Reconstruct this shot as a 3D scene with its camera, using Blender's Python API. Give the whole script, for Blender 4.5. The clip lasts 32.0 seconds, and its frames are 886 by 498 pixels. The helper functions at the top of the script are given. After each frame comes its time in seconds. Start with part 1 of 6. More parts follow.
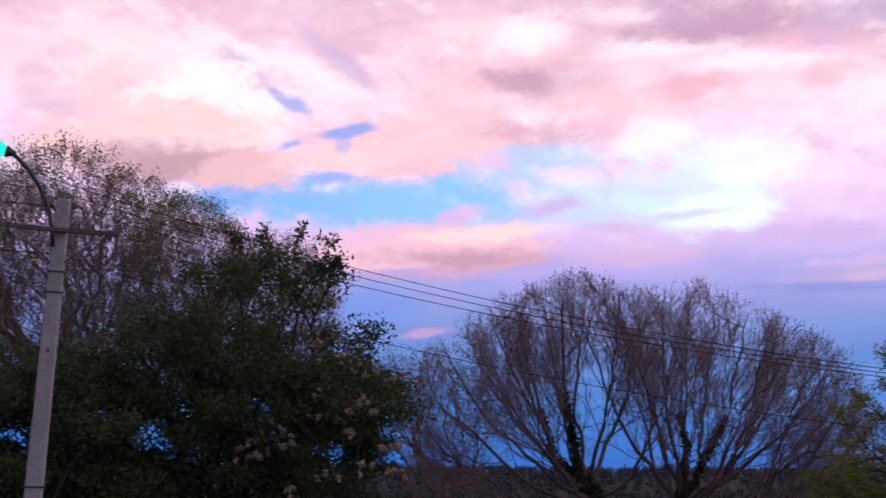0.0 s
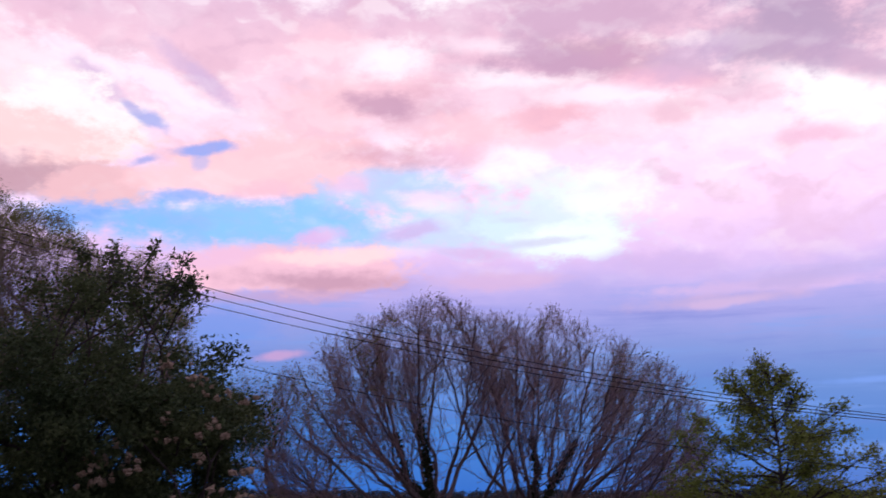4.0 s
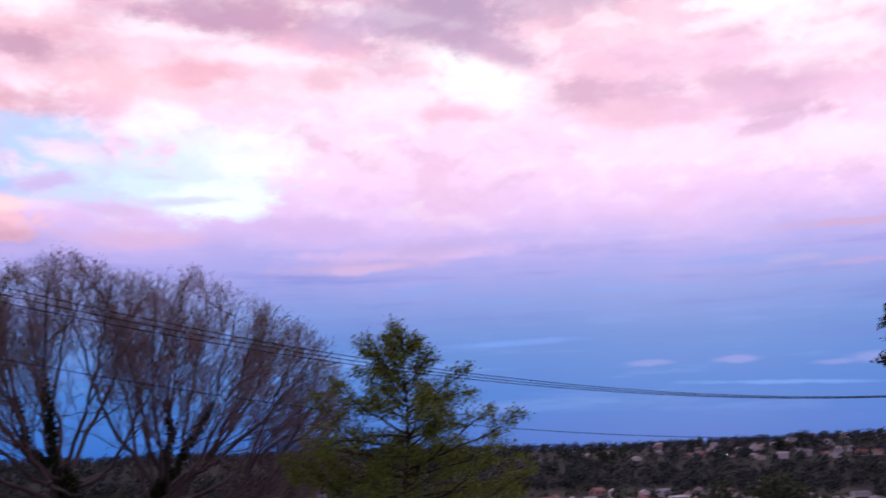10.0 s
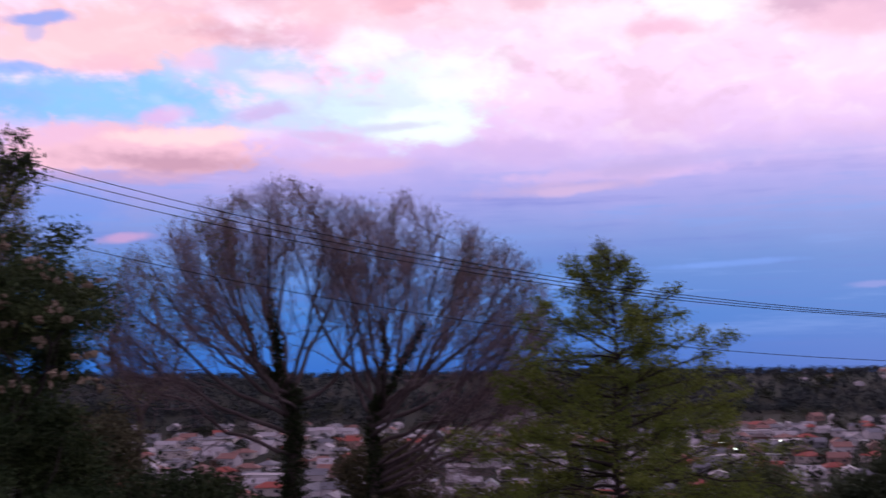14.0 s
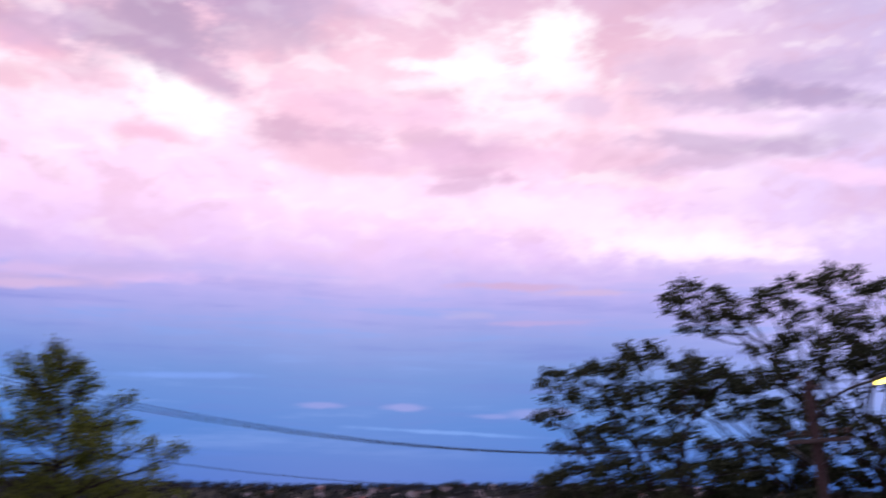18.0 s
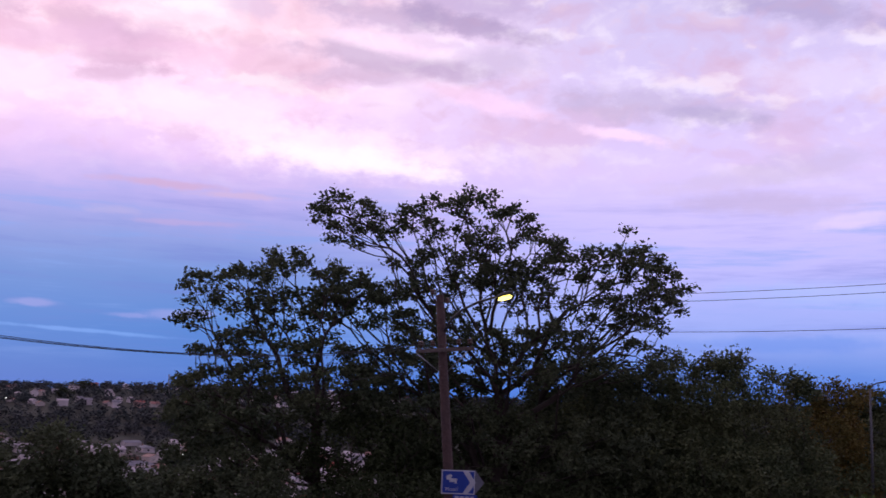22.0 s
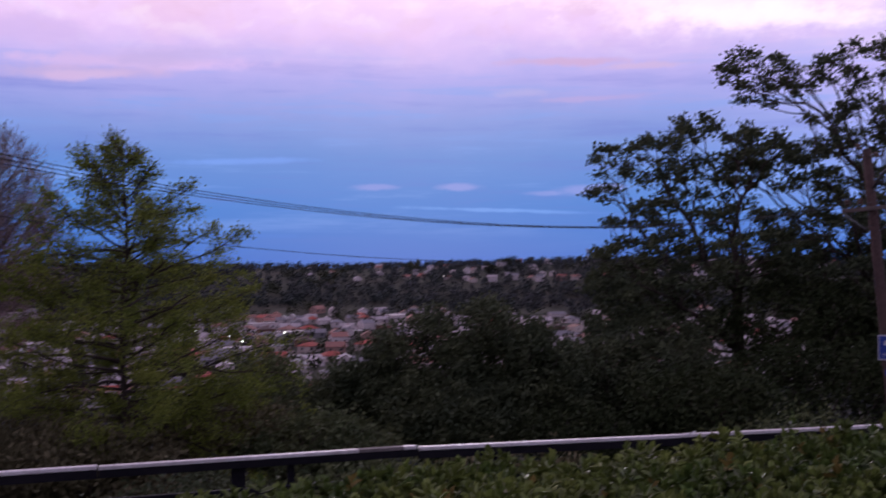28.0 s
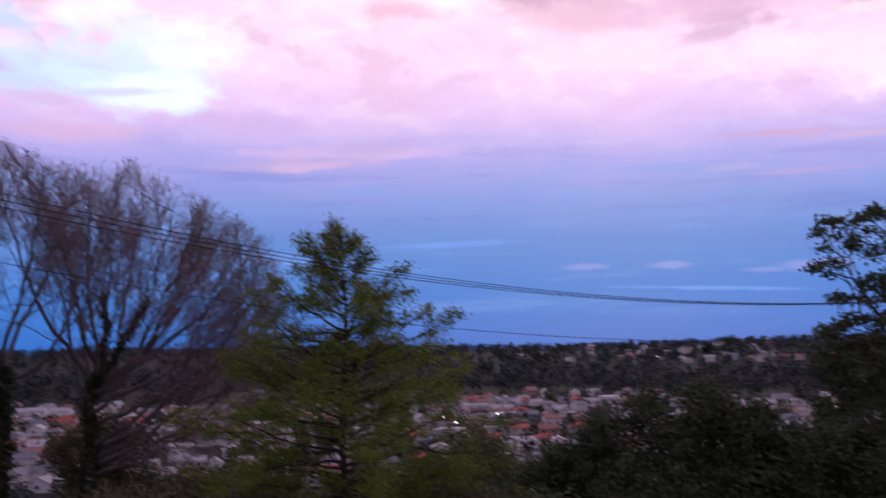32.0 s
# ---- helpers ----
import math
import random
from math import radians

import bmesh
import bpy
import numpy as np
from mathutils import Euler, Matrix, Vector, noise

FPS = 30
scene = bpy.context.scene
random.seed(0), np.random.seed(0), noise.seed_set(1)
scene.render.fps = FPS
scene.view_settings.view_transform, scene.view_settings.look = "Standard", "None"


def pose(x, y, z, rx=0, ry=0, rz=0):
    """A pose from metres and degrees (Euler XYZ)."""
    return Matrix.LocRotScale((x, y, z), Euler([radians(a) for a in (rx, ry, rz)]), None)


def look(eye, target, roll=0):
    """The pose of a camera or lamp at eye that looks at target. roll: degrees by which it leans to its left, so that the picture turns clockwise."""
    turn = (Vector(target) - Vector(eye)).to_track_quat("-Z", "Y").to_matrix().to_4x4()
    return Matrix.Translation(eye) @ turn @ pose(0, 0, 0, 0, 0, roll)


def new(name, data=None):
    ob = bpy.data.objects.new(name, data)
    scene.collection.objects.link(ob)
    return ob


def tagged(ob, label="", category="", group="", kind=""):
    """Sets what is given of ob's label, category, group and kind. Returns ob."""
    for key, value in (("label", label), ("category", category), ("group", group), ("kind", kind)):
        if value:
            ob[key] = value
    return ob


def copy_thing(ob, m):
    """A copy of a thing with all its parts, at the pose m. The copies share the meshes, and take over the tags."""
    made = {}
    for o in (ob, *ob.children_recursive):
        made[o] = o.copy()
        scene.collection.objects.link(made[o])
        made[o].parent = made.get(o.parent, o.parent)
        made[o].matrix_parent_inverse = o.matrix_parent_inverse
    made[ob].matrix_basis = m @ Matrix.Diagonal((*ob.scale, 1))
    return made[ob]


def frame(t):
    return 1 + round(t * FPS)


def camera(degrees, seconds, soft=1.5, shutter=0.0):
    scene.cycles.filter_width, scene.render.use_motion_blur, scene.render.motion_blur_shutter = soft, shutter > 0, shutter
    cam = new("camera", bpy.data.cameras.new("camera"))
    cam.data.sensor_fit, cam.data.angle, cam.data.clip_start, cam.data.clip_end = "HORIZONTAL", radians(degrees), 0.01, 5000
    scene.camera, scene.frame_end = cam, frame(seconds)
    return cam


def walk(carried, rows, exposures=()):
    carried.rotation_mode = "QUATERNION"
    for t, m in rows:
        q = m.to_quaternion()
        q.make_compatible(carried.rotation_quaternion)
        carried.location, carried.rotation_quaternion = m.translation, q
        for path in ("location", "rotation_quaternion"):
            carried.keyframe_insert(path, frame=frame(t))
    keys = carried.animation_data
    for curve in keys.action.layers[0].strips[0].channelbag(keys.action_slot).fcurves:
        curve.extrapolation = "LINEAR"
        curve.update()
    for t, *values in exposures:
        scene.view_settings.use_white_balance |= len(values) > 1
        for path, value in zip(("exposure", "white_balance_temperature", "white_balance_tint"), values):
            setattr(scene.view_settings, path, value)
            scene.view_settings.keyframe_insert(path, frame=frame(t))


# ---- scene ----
# the viewpoint: a standing person's eye on a garden terrace above a hillside road
EYE = Vector((0.0, 0.0, 1.6))
cam = camera(46.76, 32.0, soft=1.5, shutter=0.9)
# seconds, tilt above level, lean, turn to the left
TURNS = [
    (0, 12.20, -0.38, 0.00), (0.5, 12.15, -0.66, -1.52), (1, 11.77, -1.04, -2.88), (1.5, 11.61, -0.99, -4.07), (2, 11.16, -0.68, -4.65),
    (2.5, 11.94, -0.64, -4.71), (4.5, 14.22, 0.19, -9.48), (5, 15.00, 0.20, -10.92), (5.5, 14.84, 0.59, -13.17), (6, 14.54, 0.56, -16.21),
    (6.5, 14.51, 0.65, -18.47), (7, 15.57, 0.54, -20.20), (7.5, 16.57, 0.98, -21.79), (8, 17.38, 1.65, -23.29), (8.5, 16.46, 2.26, -25.55),
    (9, 13.72, 1.75, -27.46), (9.5, 12.23, 1.49, -29.29), (10, 11.18, 1.64, -27.74), (10.5, 11.06, 1.54, -24.04), (11, 10.30, 1.26, -19.02),
    (11.5, 8.62, 1.79, -15.23), (12, 6.72, 1.44, -10.59), (12.5, 6.44, 1.24, -9.22), (13, 6.81, 0.80, -10.23), (13.5, 6.83, 0.48, -12.54),
    (14, 7.02, 0.66, -16.27), (14.5, 6.48, 1.10, -19.36), (16.5, 7.48, -1.72, -29.86), (17, 8.94, -2.10, -31.62), (17.5, 11.20, -1.72, -37.90),
    (18, 13.26, -1.06, -46.09), (18.5, 14.23, -1.42, -49.27), (19, 15.07, -3.16, -50.46), (19.5, 14.65, -2.95, -54.71), (20, 13.51, -2.70, -58.54),
    (20.5, 11.60, -1.64, -60.36), (21, 9.38, -1.73, -61.06), (21.5, 8.75, -1.78, -63.72), (22, 8.49, -1.95, -65.89), (22.5, 8.58, -1.89, -66.83),
    (23, 8.20, -1.68, -70.16), (23.5, 7.45, -1.52, -72.61), (24, 6.11, -1.50, -72.99), (24.5, 5.40, -1.04, -70.26), (26.5, 4.09, -0.24, -54.28),
    (27, 3.36, -0.32, -49.62), (27.5, 2.48, -0.02, -45.50), (28, 0.96, 0.33, -42.99), (28.5, 0.14, 0.41, -40.30), (29, -0.84, 0.74, -37.71),
    (29.5, -1.21, 0.81, -35.62), (30, -1.48, 0.75, -34.29), (30.5, -1.15, 0.70, -33.83), (31, 0.62, 0.33, -33.81), (31.5, 3.81, 0.19, -33.64),
    (32, 5.56, 0.70, -31.23),
]
walk(cam, [(t, pose(*EYE, 90 + tilt, lean, turn)) for t, tilt, lean, turn in TURNS])

# ---- world, sun and exposure ----
def srgb(r, g, b):
    """A linear colour from 0 to 255 screen values."""
    out = []
    for c in (r, g, b):
        c /= 255.0
        out.append(c / 12.92 if c <= 0.04045 else ((c + 0.055) / 1.055) ** 2.4)
    return (*out, 1.0)


class Nodes:
    """Short forms for building a node tree."""

    def __init__(self, tree):
        self.tree = tree
        tree.nodes.clear()

    def put(self, value, socket):
        if isinstance(value, bpy.types.NodeSocket):
            self.tree.links.new(value, socket)
        elif value is not None:
            socket.default_value = value

    def make(self, kind):
        return self.tree.nodes.new(kind)

    def math(self, op, a, b=None, c=None):
        node = self.make("ShaderNodeMath")
        node.operation = op
        for value, socket in zip((a, b, c), node.inputs):
            self.put(value, socket)
        return node.outputs[0]

    def vec(self, op, a, b=None):
        node = self.make("ShaderNodeVectorMath")
        node.operation = op
        self.put(a, node.inputs[0])
        self.put(b, node.inputs[1])
        return node.outputs[1] if op in ("LENGTH", "DOT_PRODUCT") else node.outputs[0]

    def xyz(self, x, y, z):
        node = self.make("ShaderNodeCombineXYZ")
        for value, socket in zip((x, y, z), node.inputs):
            self.put(value, socket)
        return node.outputs[0]

    def ramp(self, value, stops):
        node = self.make("ShaderNodeValToRGB")
        band = node.color_ramp
        while len(band.elements) < len(stops):
            band.elements.new(0.5)
        for element, (at, colour) in zip(band.elements, stops):
            element.position, element.color = at, colour
        self.put(value, node.inputs[0])
        return node.outputs[0]

    def fade(self, value, low, high, to_low=0.0, to_high=1.0):
        node = self.make("ShaderNodeMapRange")
        node.interpolation_type = "SMOOTHSTEP"
        for v, socket in zip((value, low, high, to_low, to_high), node.inputs):
            self.put(v, socket)
        return node.outputs[0]

    def noise(self, vector, scale, detail=4.0, rough=0.55, colour=False):
        node = self.make("ShaderNodeTexNoise")
        self.put(vector, node.inputs["Vector"])
        for key, v in (("Scale", scale), ("Detail", detail), ("Roughness", rough)):
            self.put(v, node.inputs[key])
        return node.outputs["Color" if colour else "Fac"]

    def mix(self, factor, a, b):
        node = self.make("ShaderNodeMix")
        node.data_type = "RGBA"
        self.put(factor, node.inputs[0])
        self.put(a, node.inputs[6])
        self.put(b, node.inputs[7])
        return node.outputs[2]


SUN_TURN, SUN_HEIGHT = 42.0, 14.0      # degrees to the right of north, degrees above level

sky = bpy.data.worlds.new("dusk_sky")
sky.use_nodes = True
scene.world = sky
w = Nodes(sky.node_tree)
way = w.make("ShaderNodeTexCoord").outputs["Generated"]
split = w.make("ShaderNodeSeparateXYZ")
w.put(way, split.inputs[0])
east, north, up = split.outputs
turn = w.math("MULTIPLY", w.math("ARCTAN2", east, north), -180 / math.pi)   # degrees to the left of north
high = w.math("MULTIPLY", w.math("ARCSINE", up), 180 / math.pi)
flat = w.xyz(turn, high, 0.0)

# clouds are torn by two sizes of drift, stretched along the horizon
calm = w.fade(high, 3.0, 16.0, 0.25, 1.0)
drift = w.vec("SUBTRACT", w.noise(w.vec("MULTIPLY", flat, (0.19, 0.27, 1.0)), 1.0, 3.0, 0.5, colour=True), (0.5, 0.5, 0.5))
shred = w.vec("SUBTRACT", w.noise(w.vec("MULTIPLY", flat, (0.58, 0.95, 1.0)), 1.0, 5.0, 0.56, colour=True), (0.5, 0.5, 0.5))
scale_drift = w.make("ShaderNodeVectorMath")
scale_drift.operation = "SCALE"
w.put(w.vec("ADD", w.vec("MULTIPLY", drift, (3.6, 2.2, 0.0)), w.vec("MULTIPLY", shred, (2.2, 1.2, 0.0))), scale_drift.inputs[0])
w.put(calm, scale_drift.inputs["Scale"])
torn = w.vec("ADD", flat, scale_drift.outputs[0])
torn_split = w.make("ShaderNodeSeparateXYZ")
w.put(torn, torn_split.inputs[0])

LOW = [(0.0, (40, 106, 194)), (3.2, (60, 122, 201)), (6.0, (95, 136, 204)), (8.0, (126, 148, 211)), (10.4, (166, 164, 224)),
       (13.0, (220, 193, 236)), (16.0, (248, 218, 246)), (20.0, (252, 220, 234)), (24.0, (238, 200, 216)), (29.0, (206, 176, 204)),
       (44.0, (178, 160, 196)), (90.0, (160, 152, 186))]
colour = w.ramp(w.math("DIVIDE", torn_split.outputs[1], 90.0), [(h / 90.0, srgb(*c)) for h, c in LOW])
# the north-east quarter is a cooler, greyer sheet of cloud
EASTERN = [(0.0, (62, 116, 206)), (2.2, (100, 138, 216)), (4.0, (148, 168, 234)), (5.5, (162, 174, 238)), (8.0, (186, 184, 242)), (13.0, (214, 198, 242)),
           (20.0, (206, 196, 234)), (30.0, (170, 165, 205)), (60.0, (160, 155, 190)), (90.0, (160, 152, 186))]
cool = w.ramp(w.math("DIVIDE", torn_split.outputs[1], 90.0), [(h / 90.0, srgb(*c)) for h, c in EASTERN])
colour = w.mix(w.fade(turn, -52.0, -78.0), colour, cool)

half_drift = w.make("ShaderNodeVectorMath")
half_drift.operation = "SCALE"
w.put(scale_drift.outputs[0], half_drift.inputs[0])
half_drift.inputs["Scale"].default_value = 0.68
eased = w.vec("ADD", flat, half_drift.outputs[0])

# billows: lit crests and mauve undersides over the whole deck
deck = w.fade(high, 10.0, 17.0)
billow = w.noise(w.vec("MULTIPLY", eased, (0.15, 0.25, 1.0)), 1.0, 2.0, 0.5)
fine = w.noise(w.vec("MULTIPLY", eased, (0.42, 0.64, 1.0)), 1.0, 3.0, 0.5)
both = w.math("MULTIPLY_ADD", fine, 0.4, w.math("MULTIPLY", billow, 0.6))
below = w.vec("ADD", eased, (0.25, -0.9, 0.0))
under = w.noise(w.vec("MULTIPLY", below, (0.15, 0.25, 1.0)), 1.0, 2.0, 0.5)
under_fine = w.noise(w.vec("MULTIPLY", w.vec("ADD", eased, (0.1, -0.40, 0.0)), (0.42, 0.64, 1.0)), 1.0, 3.0, 0.5)
crest = w.math("ADD", w.math("SUBTRACT", billow, under), w.math("MULTIPLY", w.math("SUBTRACT", fine, under_fine), 0.7))
colour = w.mix(w.math("MULTIPLY", deck, w.fade(both, 0.50, 0.64, 0.0, 0.5)), colour, srgb(216, 174, 194))
colour = w.mix(w.math("MULTIPLY", deck, w.fade(both, 0.48, 0.32, 0.0, 0.36)), colour, srgb(255, 246, 250))
def crests(amount):
    """Lit upper edges and shaded undersides of the billows."""
    global colour
    colour = w.mix(w.math("MULTIPLY", deck, w.fade(crest, 0.0, 0.22, 0.0, amount)), colour, srgb(255, 250, 252))
    colour = w.mix(w.math("MULTIPLY", deck, w.fade(crest, 0.0, -0.22, 0.0, amount)), colour, srgb(206, 168, 192))


crests(0.36)
# thin level streaks low down
streak = w.noise(w.vec("MULTIPLY", flat, (0.07, 0.75, 1.0)), 1.0, 5.0, 0.62)
lowdown = w.math("MULTIPLY", w.fade(high, 0.5, 3.5), w.fade(high, 13.0, 9.0))
colour = w.mix(w.math("MULTIPLY", lowdown, w.fade(streak, 0.50, 0.68, 0.0, 0.50)), colour, srgb(118, 158, 226))
colour = w.mix(w.math("MULTIPLY", lowdown, w.fade(streak, 0.50, 0.26, 0.0, 0.42)), colour, srgb(98, 114, 196))


made = 0
# ragged edges: puffs and shreds eat into every cloud's outline
rag = w.math("ADD", w.math("MULTIPLY", w.math("SUBTRACT", w.noise(w.vec("MULTIPLY", flat, (0.34, 0.52, 1.0)), 1.0, 6.0, 0.6), 0.5), 1.9),
             w.math("MULTIPLY", w.math("SUBTRACT", w.noise(w.vec("MULTIPLY", flat, (1.1, 1.9, 1.0)), 1.0, 4.0, 0.6), 0.5), 0.8))
rag = w.math("MULTIPLY", rag, w.fade(high, 4.0, 14.0, 0.75, 1.0))


def cloud(left, height, wide, tall, rgb, amount, tilt=0.0, edge=0.30):
    """One cloud or rift: centre, half sizes and tilt in degrees."""
    global colour, placed, made
    made += 1
    if made % 12 == 0:                            # lays the clouds on in order, a dozen at a time
        tail = w.make("ShaderNodeVectorMath")
        tail.operation = "SCALE"
        w.put(colour, tail.inputs[0])
        tail.inputs["Scale"].default_value = 1e-7
        placed = w.vec("ADD", placed, tail.outputs[0])
    m = w.make("ShaderNodeMapping")
    m.vector_type = "TEXTURE"
    w.put(placed, m.inputs["Vector"])
    m.inputs["Location"].default_value = (left, height, 0)
    m.inputs["Rotation"].default_value = (0, 0, radians(tilt))
    m.inputs["Scale"].default_value = (wide, tall, 1)
    colour = w.mix(w.fade(w.math("ADD", w.vec("LENGTH", m.outputs[0]), rag), 1.35, edge, 0.0, amount), colour, srgb(*rgb))


slight_drift = w.make("ShaderNodeVectorMath")
slight_drift.operation = "SCALE"
w.put(scale_drift.outputs[0], slight_drift.inputs[0])
slight_drift.inputs["Scale"].default_value = 0.30
placed = w.vec("ADD", flat, slight_drift.outputs[0])

# the western heap, its rifts, the blue gap and the salmon bar
cloud(15.6, 21.5, 5.64, 2.01, (255, 236, 243), 0.8, -8, 0.4)
cloud(18.9, 22.1, 3.43, 1.40, (255, 230, 235), 0.6, -9, 0.4)
cloud(13.0, 23.0, 3.89, 0.54, (255, 242, 252), 0.6, 17, 0.4)
cloud(7.9, 21.6, 2.31, 0.93, (255, 240, 252), 0.8, 29, 0.45)
cloud(11.4, 21.4, 2.24, 0.67, (201, 174, 212), 0.75, 33, 0.4)
cloud(5.7, 22.0, 2.01, 0.63, (205, 178, 213), 0.75, 39, 0.4)
cloud(7.4, 23.3, 2.46, 0.56, (210, 184, 215), 0.65, 33, 0.4)
cloud(18.1, 20.0, 3.14, 1.71, (250, 206, 211), 0.7, -8, 0.4)
cloud(13.8, 19.1, 4.35, 2.29, (255, 246, 243), 0.96, -7, 0.8)
cloud(16.5, 17.6, 5.78, 1.92, (250, 208, 207), 0.9, -7, 0.75)
cloud(17.8, 16.2, 3.10, 1.31, (203, 165, 182), 0.8, -7, 0.5)
cloud(14.6, 16.3, 4.41, 0.95, (195, 157, 170), 0.92, -6, 0.55)
cloud(11.5, 15.9, 2.48, 1.27, (234, 190, 195), 0.96, -5, 0.92)
cloud(1.3, 17.8, 6.85, 1.80, (250, 202, 207), 0.9, -2, 0.7)
cloud(5.4, 17.1, 4.15, 1.29, (251, 208, 213), 0.85, -4, 0.55)
cloud(8.8, 19.9, 1.23, 0.46, (150, 168, 230), 0.8, 22, 0.4)
cloud(9.9, 20.5, 0.79, 0.28, (168, 168, 222), 0.8, 34, 0.4)
cloud(5.7, 18.6, 1.73, 0.34, (126, 164, 238), 0.85, -8, 0.4)
cloud(5.9, 17.9, 0.51, 0.52, (140, 172, 238), 0.5, -4, 0.3)
cloud(8.9, 17.8, 0.94, 0.24, (146, 166, 232), 0.75, -16, 0.4)
cloud(10.3, 14.6, 5.79, 0.85, (128, 180, 246), 0.82, -0, 0.4)
cloud(4.4, 14.7, 7.64, 1.43, (128, 190, 250), 0.86, -3, 0.5)
cloud(-0.5, 14.6, 5.18, 1.44, (140, 200, 250), 0.82, -2, 0.45)
cloud(6.7, 16.1, 1.58, 0.40, (124, 174, 246), 0.8, -4, 0.45)
cloud(12.4, 14.7, 2.09, 0.60, (118, 168, 244), 0.8, -5, 0.5)
cloud(-5.3, 16.8, 3.94, 1.31, (174, 212, 252), 0.85, -1, 0.55)
cloud(-8.6, 14.7, 3.90, 1.41, (188, 222, 252), 0.75, 0, 0.5)
cloud(2.5, 16.6, 1.94, 0.56, (250, 194, 209), 0.75, -3, 0.4)
cloud(-2.7, 17.1, 1.38, 0.62, (242, 198, 227), 0.7, -1, 0.4)
cloud(-7.3, 16.3, 1.96, 0.63, (250, 230, 249), 0.8, 8, 0.4)
cloud(-0.8, 14.0, 1.36, 0.50, (226, 184, 227), 0.85, -9, 0.45)
cloud(-6.3, 14.6, 1.89, 0.47, (203, 178, 225), 0.75, -10, 0.4)
cloud(-14.4, 15.0, 5.24, 2.24, (212, 238, 252), 0.85, 2, 0.5)
cloud(-17.6, 16.6, 2.98, 1.59, (246, 252, 254), 0.75, 3, 0.4)
cloud(-15.9, 13.9, 3.13, 1.05, (238, 255, 255), 0.95, -2, 0.5)
cloud(-13.5, 17.4, 3.06, 0.93, (230, 244, 254), 0.65, 2, 0.4)
cloud(-11.9, 18.4, 2.02, 0.93, (255, 248, 252), 0.85, 1, 0.4)
cloud(-13.8, 13.8, 2.66, 0.28, (195, 193, 223), 0.6, -4, 0.2)
cloud(-12.2, 15.1, 1.29, 0.19, (204, 214, 240), 0.55, 1, 0.3)
cloud(-3.9, 22.1, 4.35, 1.37, (244, 196, 207), 0.65, -1, 0.35)
cloud(-6.9, 21.2, 3.33, 1.68, (212, 167, 186), 0.6, 0, 0.1)
cloud(-4.6, 18.7, 4.13, 0.75, (210, 163, 182), 0.7, -1, 0.2)
cloud(-8.8, 19.0, 1.98, 0.74, (230, 182, 207), 0.65, 6, 0.35)
cloud(-14.9, 21.3, 2.43, 1.21, (234, 182, 197), 0.65, 3, 0.35)
cloud(-12.5, 19.8, 6.21, 0.73, (246, 206, 219), 0.65, 6, 0.4)
cloud(-4.6, 23.9, 2.53, 1.26, (255, 247, 251), 0.85, -1, 0.4)
cloud(-11.9, 22.9, 3.15, 0.54, (255, 243, 249), 0.65, 11, 0.35)
cloud(-20.0, 21.7, 4.22, 0.71, (255, 245, 251), 0.65, 1, 0.35)
cloud(-16.9, 23.9, 6.64, 1.12, (193, 159, 178), 0.8, 4, 0.45)
cloud(-21.6, 22.6, 3.27, 0.70, (209, 172, 188), 0.65, 9, 0.35)
cloud(-27.6, 23.1, 2.47, 0.62, (197, 167, 186), 0.65, 8, 0.35)
cloud(0.8, 12.2, 6.56, 1.16, (240, 194, 209), 0.96, -2, 0.86)
cloud(-1.8, 13.0, 3.88, 0.44, (255, 220, 219), 0.9, -4, 0.55)
cloud(-1.5, 11.7, 5.15, 0.63, (190, 148, 170), 0.85, -1, 0.2)
cloud(4.9, 12.7, 2.83, 0.56, (232, 190, 221), 0.65, -11, 0.4)
cloud(1.0, 10.8, 5.57, 0.41, (188, 159, 198), 0.65, -2, 0.4)
cloud(-11.2, 11.8, 4.31, 0.53, (212, 178, 212), 0.65, 1, 0.4)
cloud(-9.6, 13.3, 2.42, 0.35, (212, 184, 225), 0.65, 5, 0.4)
cloud(4.1, 8.9, 2.96, 1.40, (104, 146, 224), 0.6, -2, 0.4)
cloud(0.9, 7.5, 1.32, 0.28, (201, 161, 203), 0.75, -6, 0.35)
cloud(-20.8, 12.5, 3.75, 0.85, (199, 176, 225), 0.6, 3, 0.35)
cloud(-25.4, 11.0, 4.40, 0.33, (210, 180, 215), 0.55, -1, 0.35)
# mauve masses over the middle and the white breaks between them
cloud(-8.5, 28.8, 3.66, 2.06, (255, 253, 252), 0.92, -5, 0.4)
cloud(0.4, 28.2, 2.72, 1.83, (255, 249, 252), 0.8, -9, 0.4)
cloud(-3.6, 28.8, 2.54, 0.98, (246, 208, 225), 0.7, -7, 0.35)
cloud(-1.2, 24.7, 3.00, 1.45, (250, 208, 219), 0.6, -7, 0.3)
cloud(-0.7, 20.6, 3.48, 1.75, (248, 204, 211), 0.6, -6, 0.3)
cloud(-11.0, 24.6, 2.95, 0.55, (255, 238, 247), 0.65, 6, 0.35)
cloud(-23.0, 29.3, 9.21, 1.82, (201, 172, 203), 0.82, 1, 0.45)
cloud(-31.7, 27.9, 8.11, 2.19, (191, 165, 199), 0.85, -2, 0.45)
cloud(-16.3, 25.9, 6.50, 1.47, (203, 169, 195), 0.82, -1, 0.4)
cloud(-15.0, 23.7, 4.86, 0.93, (195, 157, 186), 0.8, 2, 0.4)
cloud(-28.8, 25.0, 3.12, 1.57, (176, 150, 181), 0.9, 22, 0.4)
cloud(-34.7, 26.1, 4.08, 1.53, (184, 157, 189), 0.82, -8, 0.4)
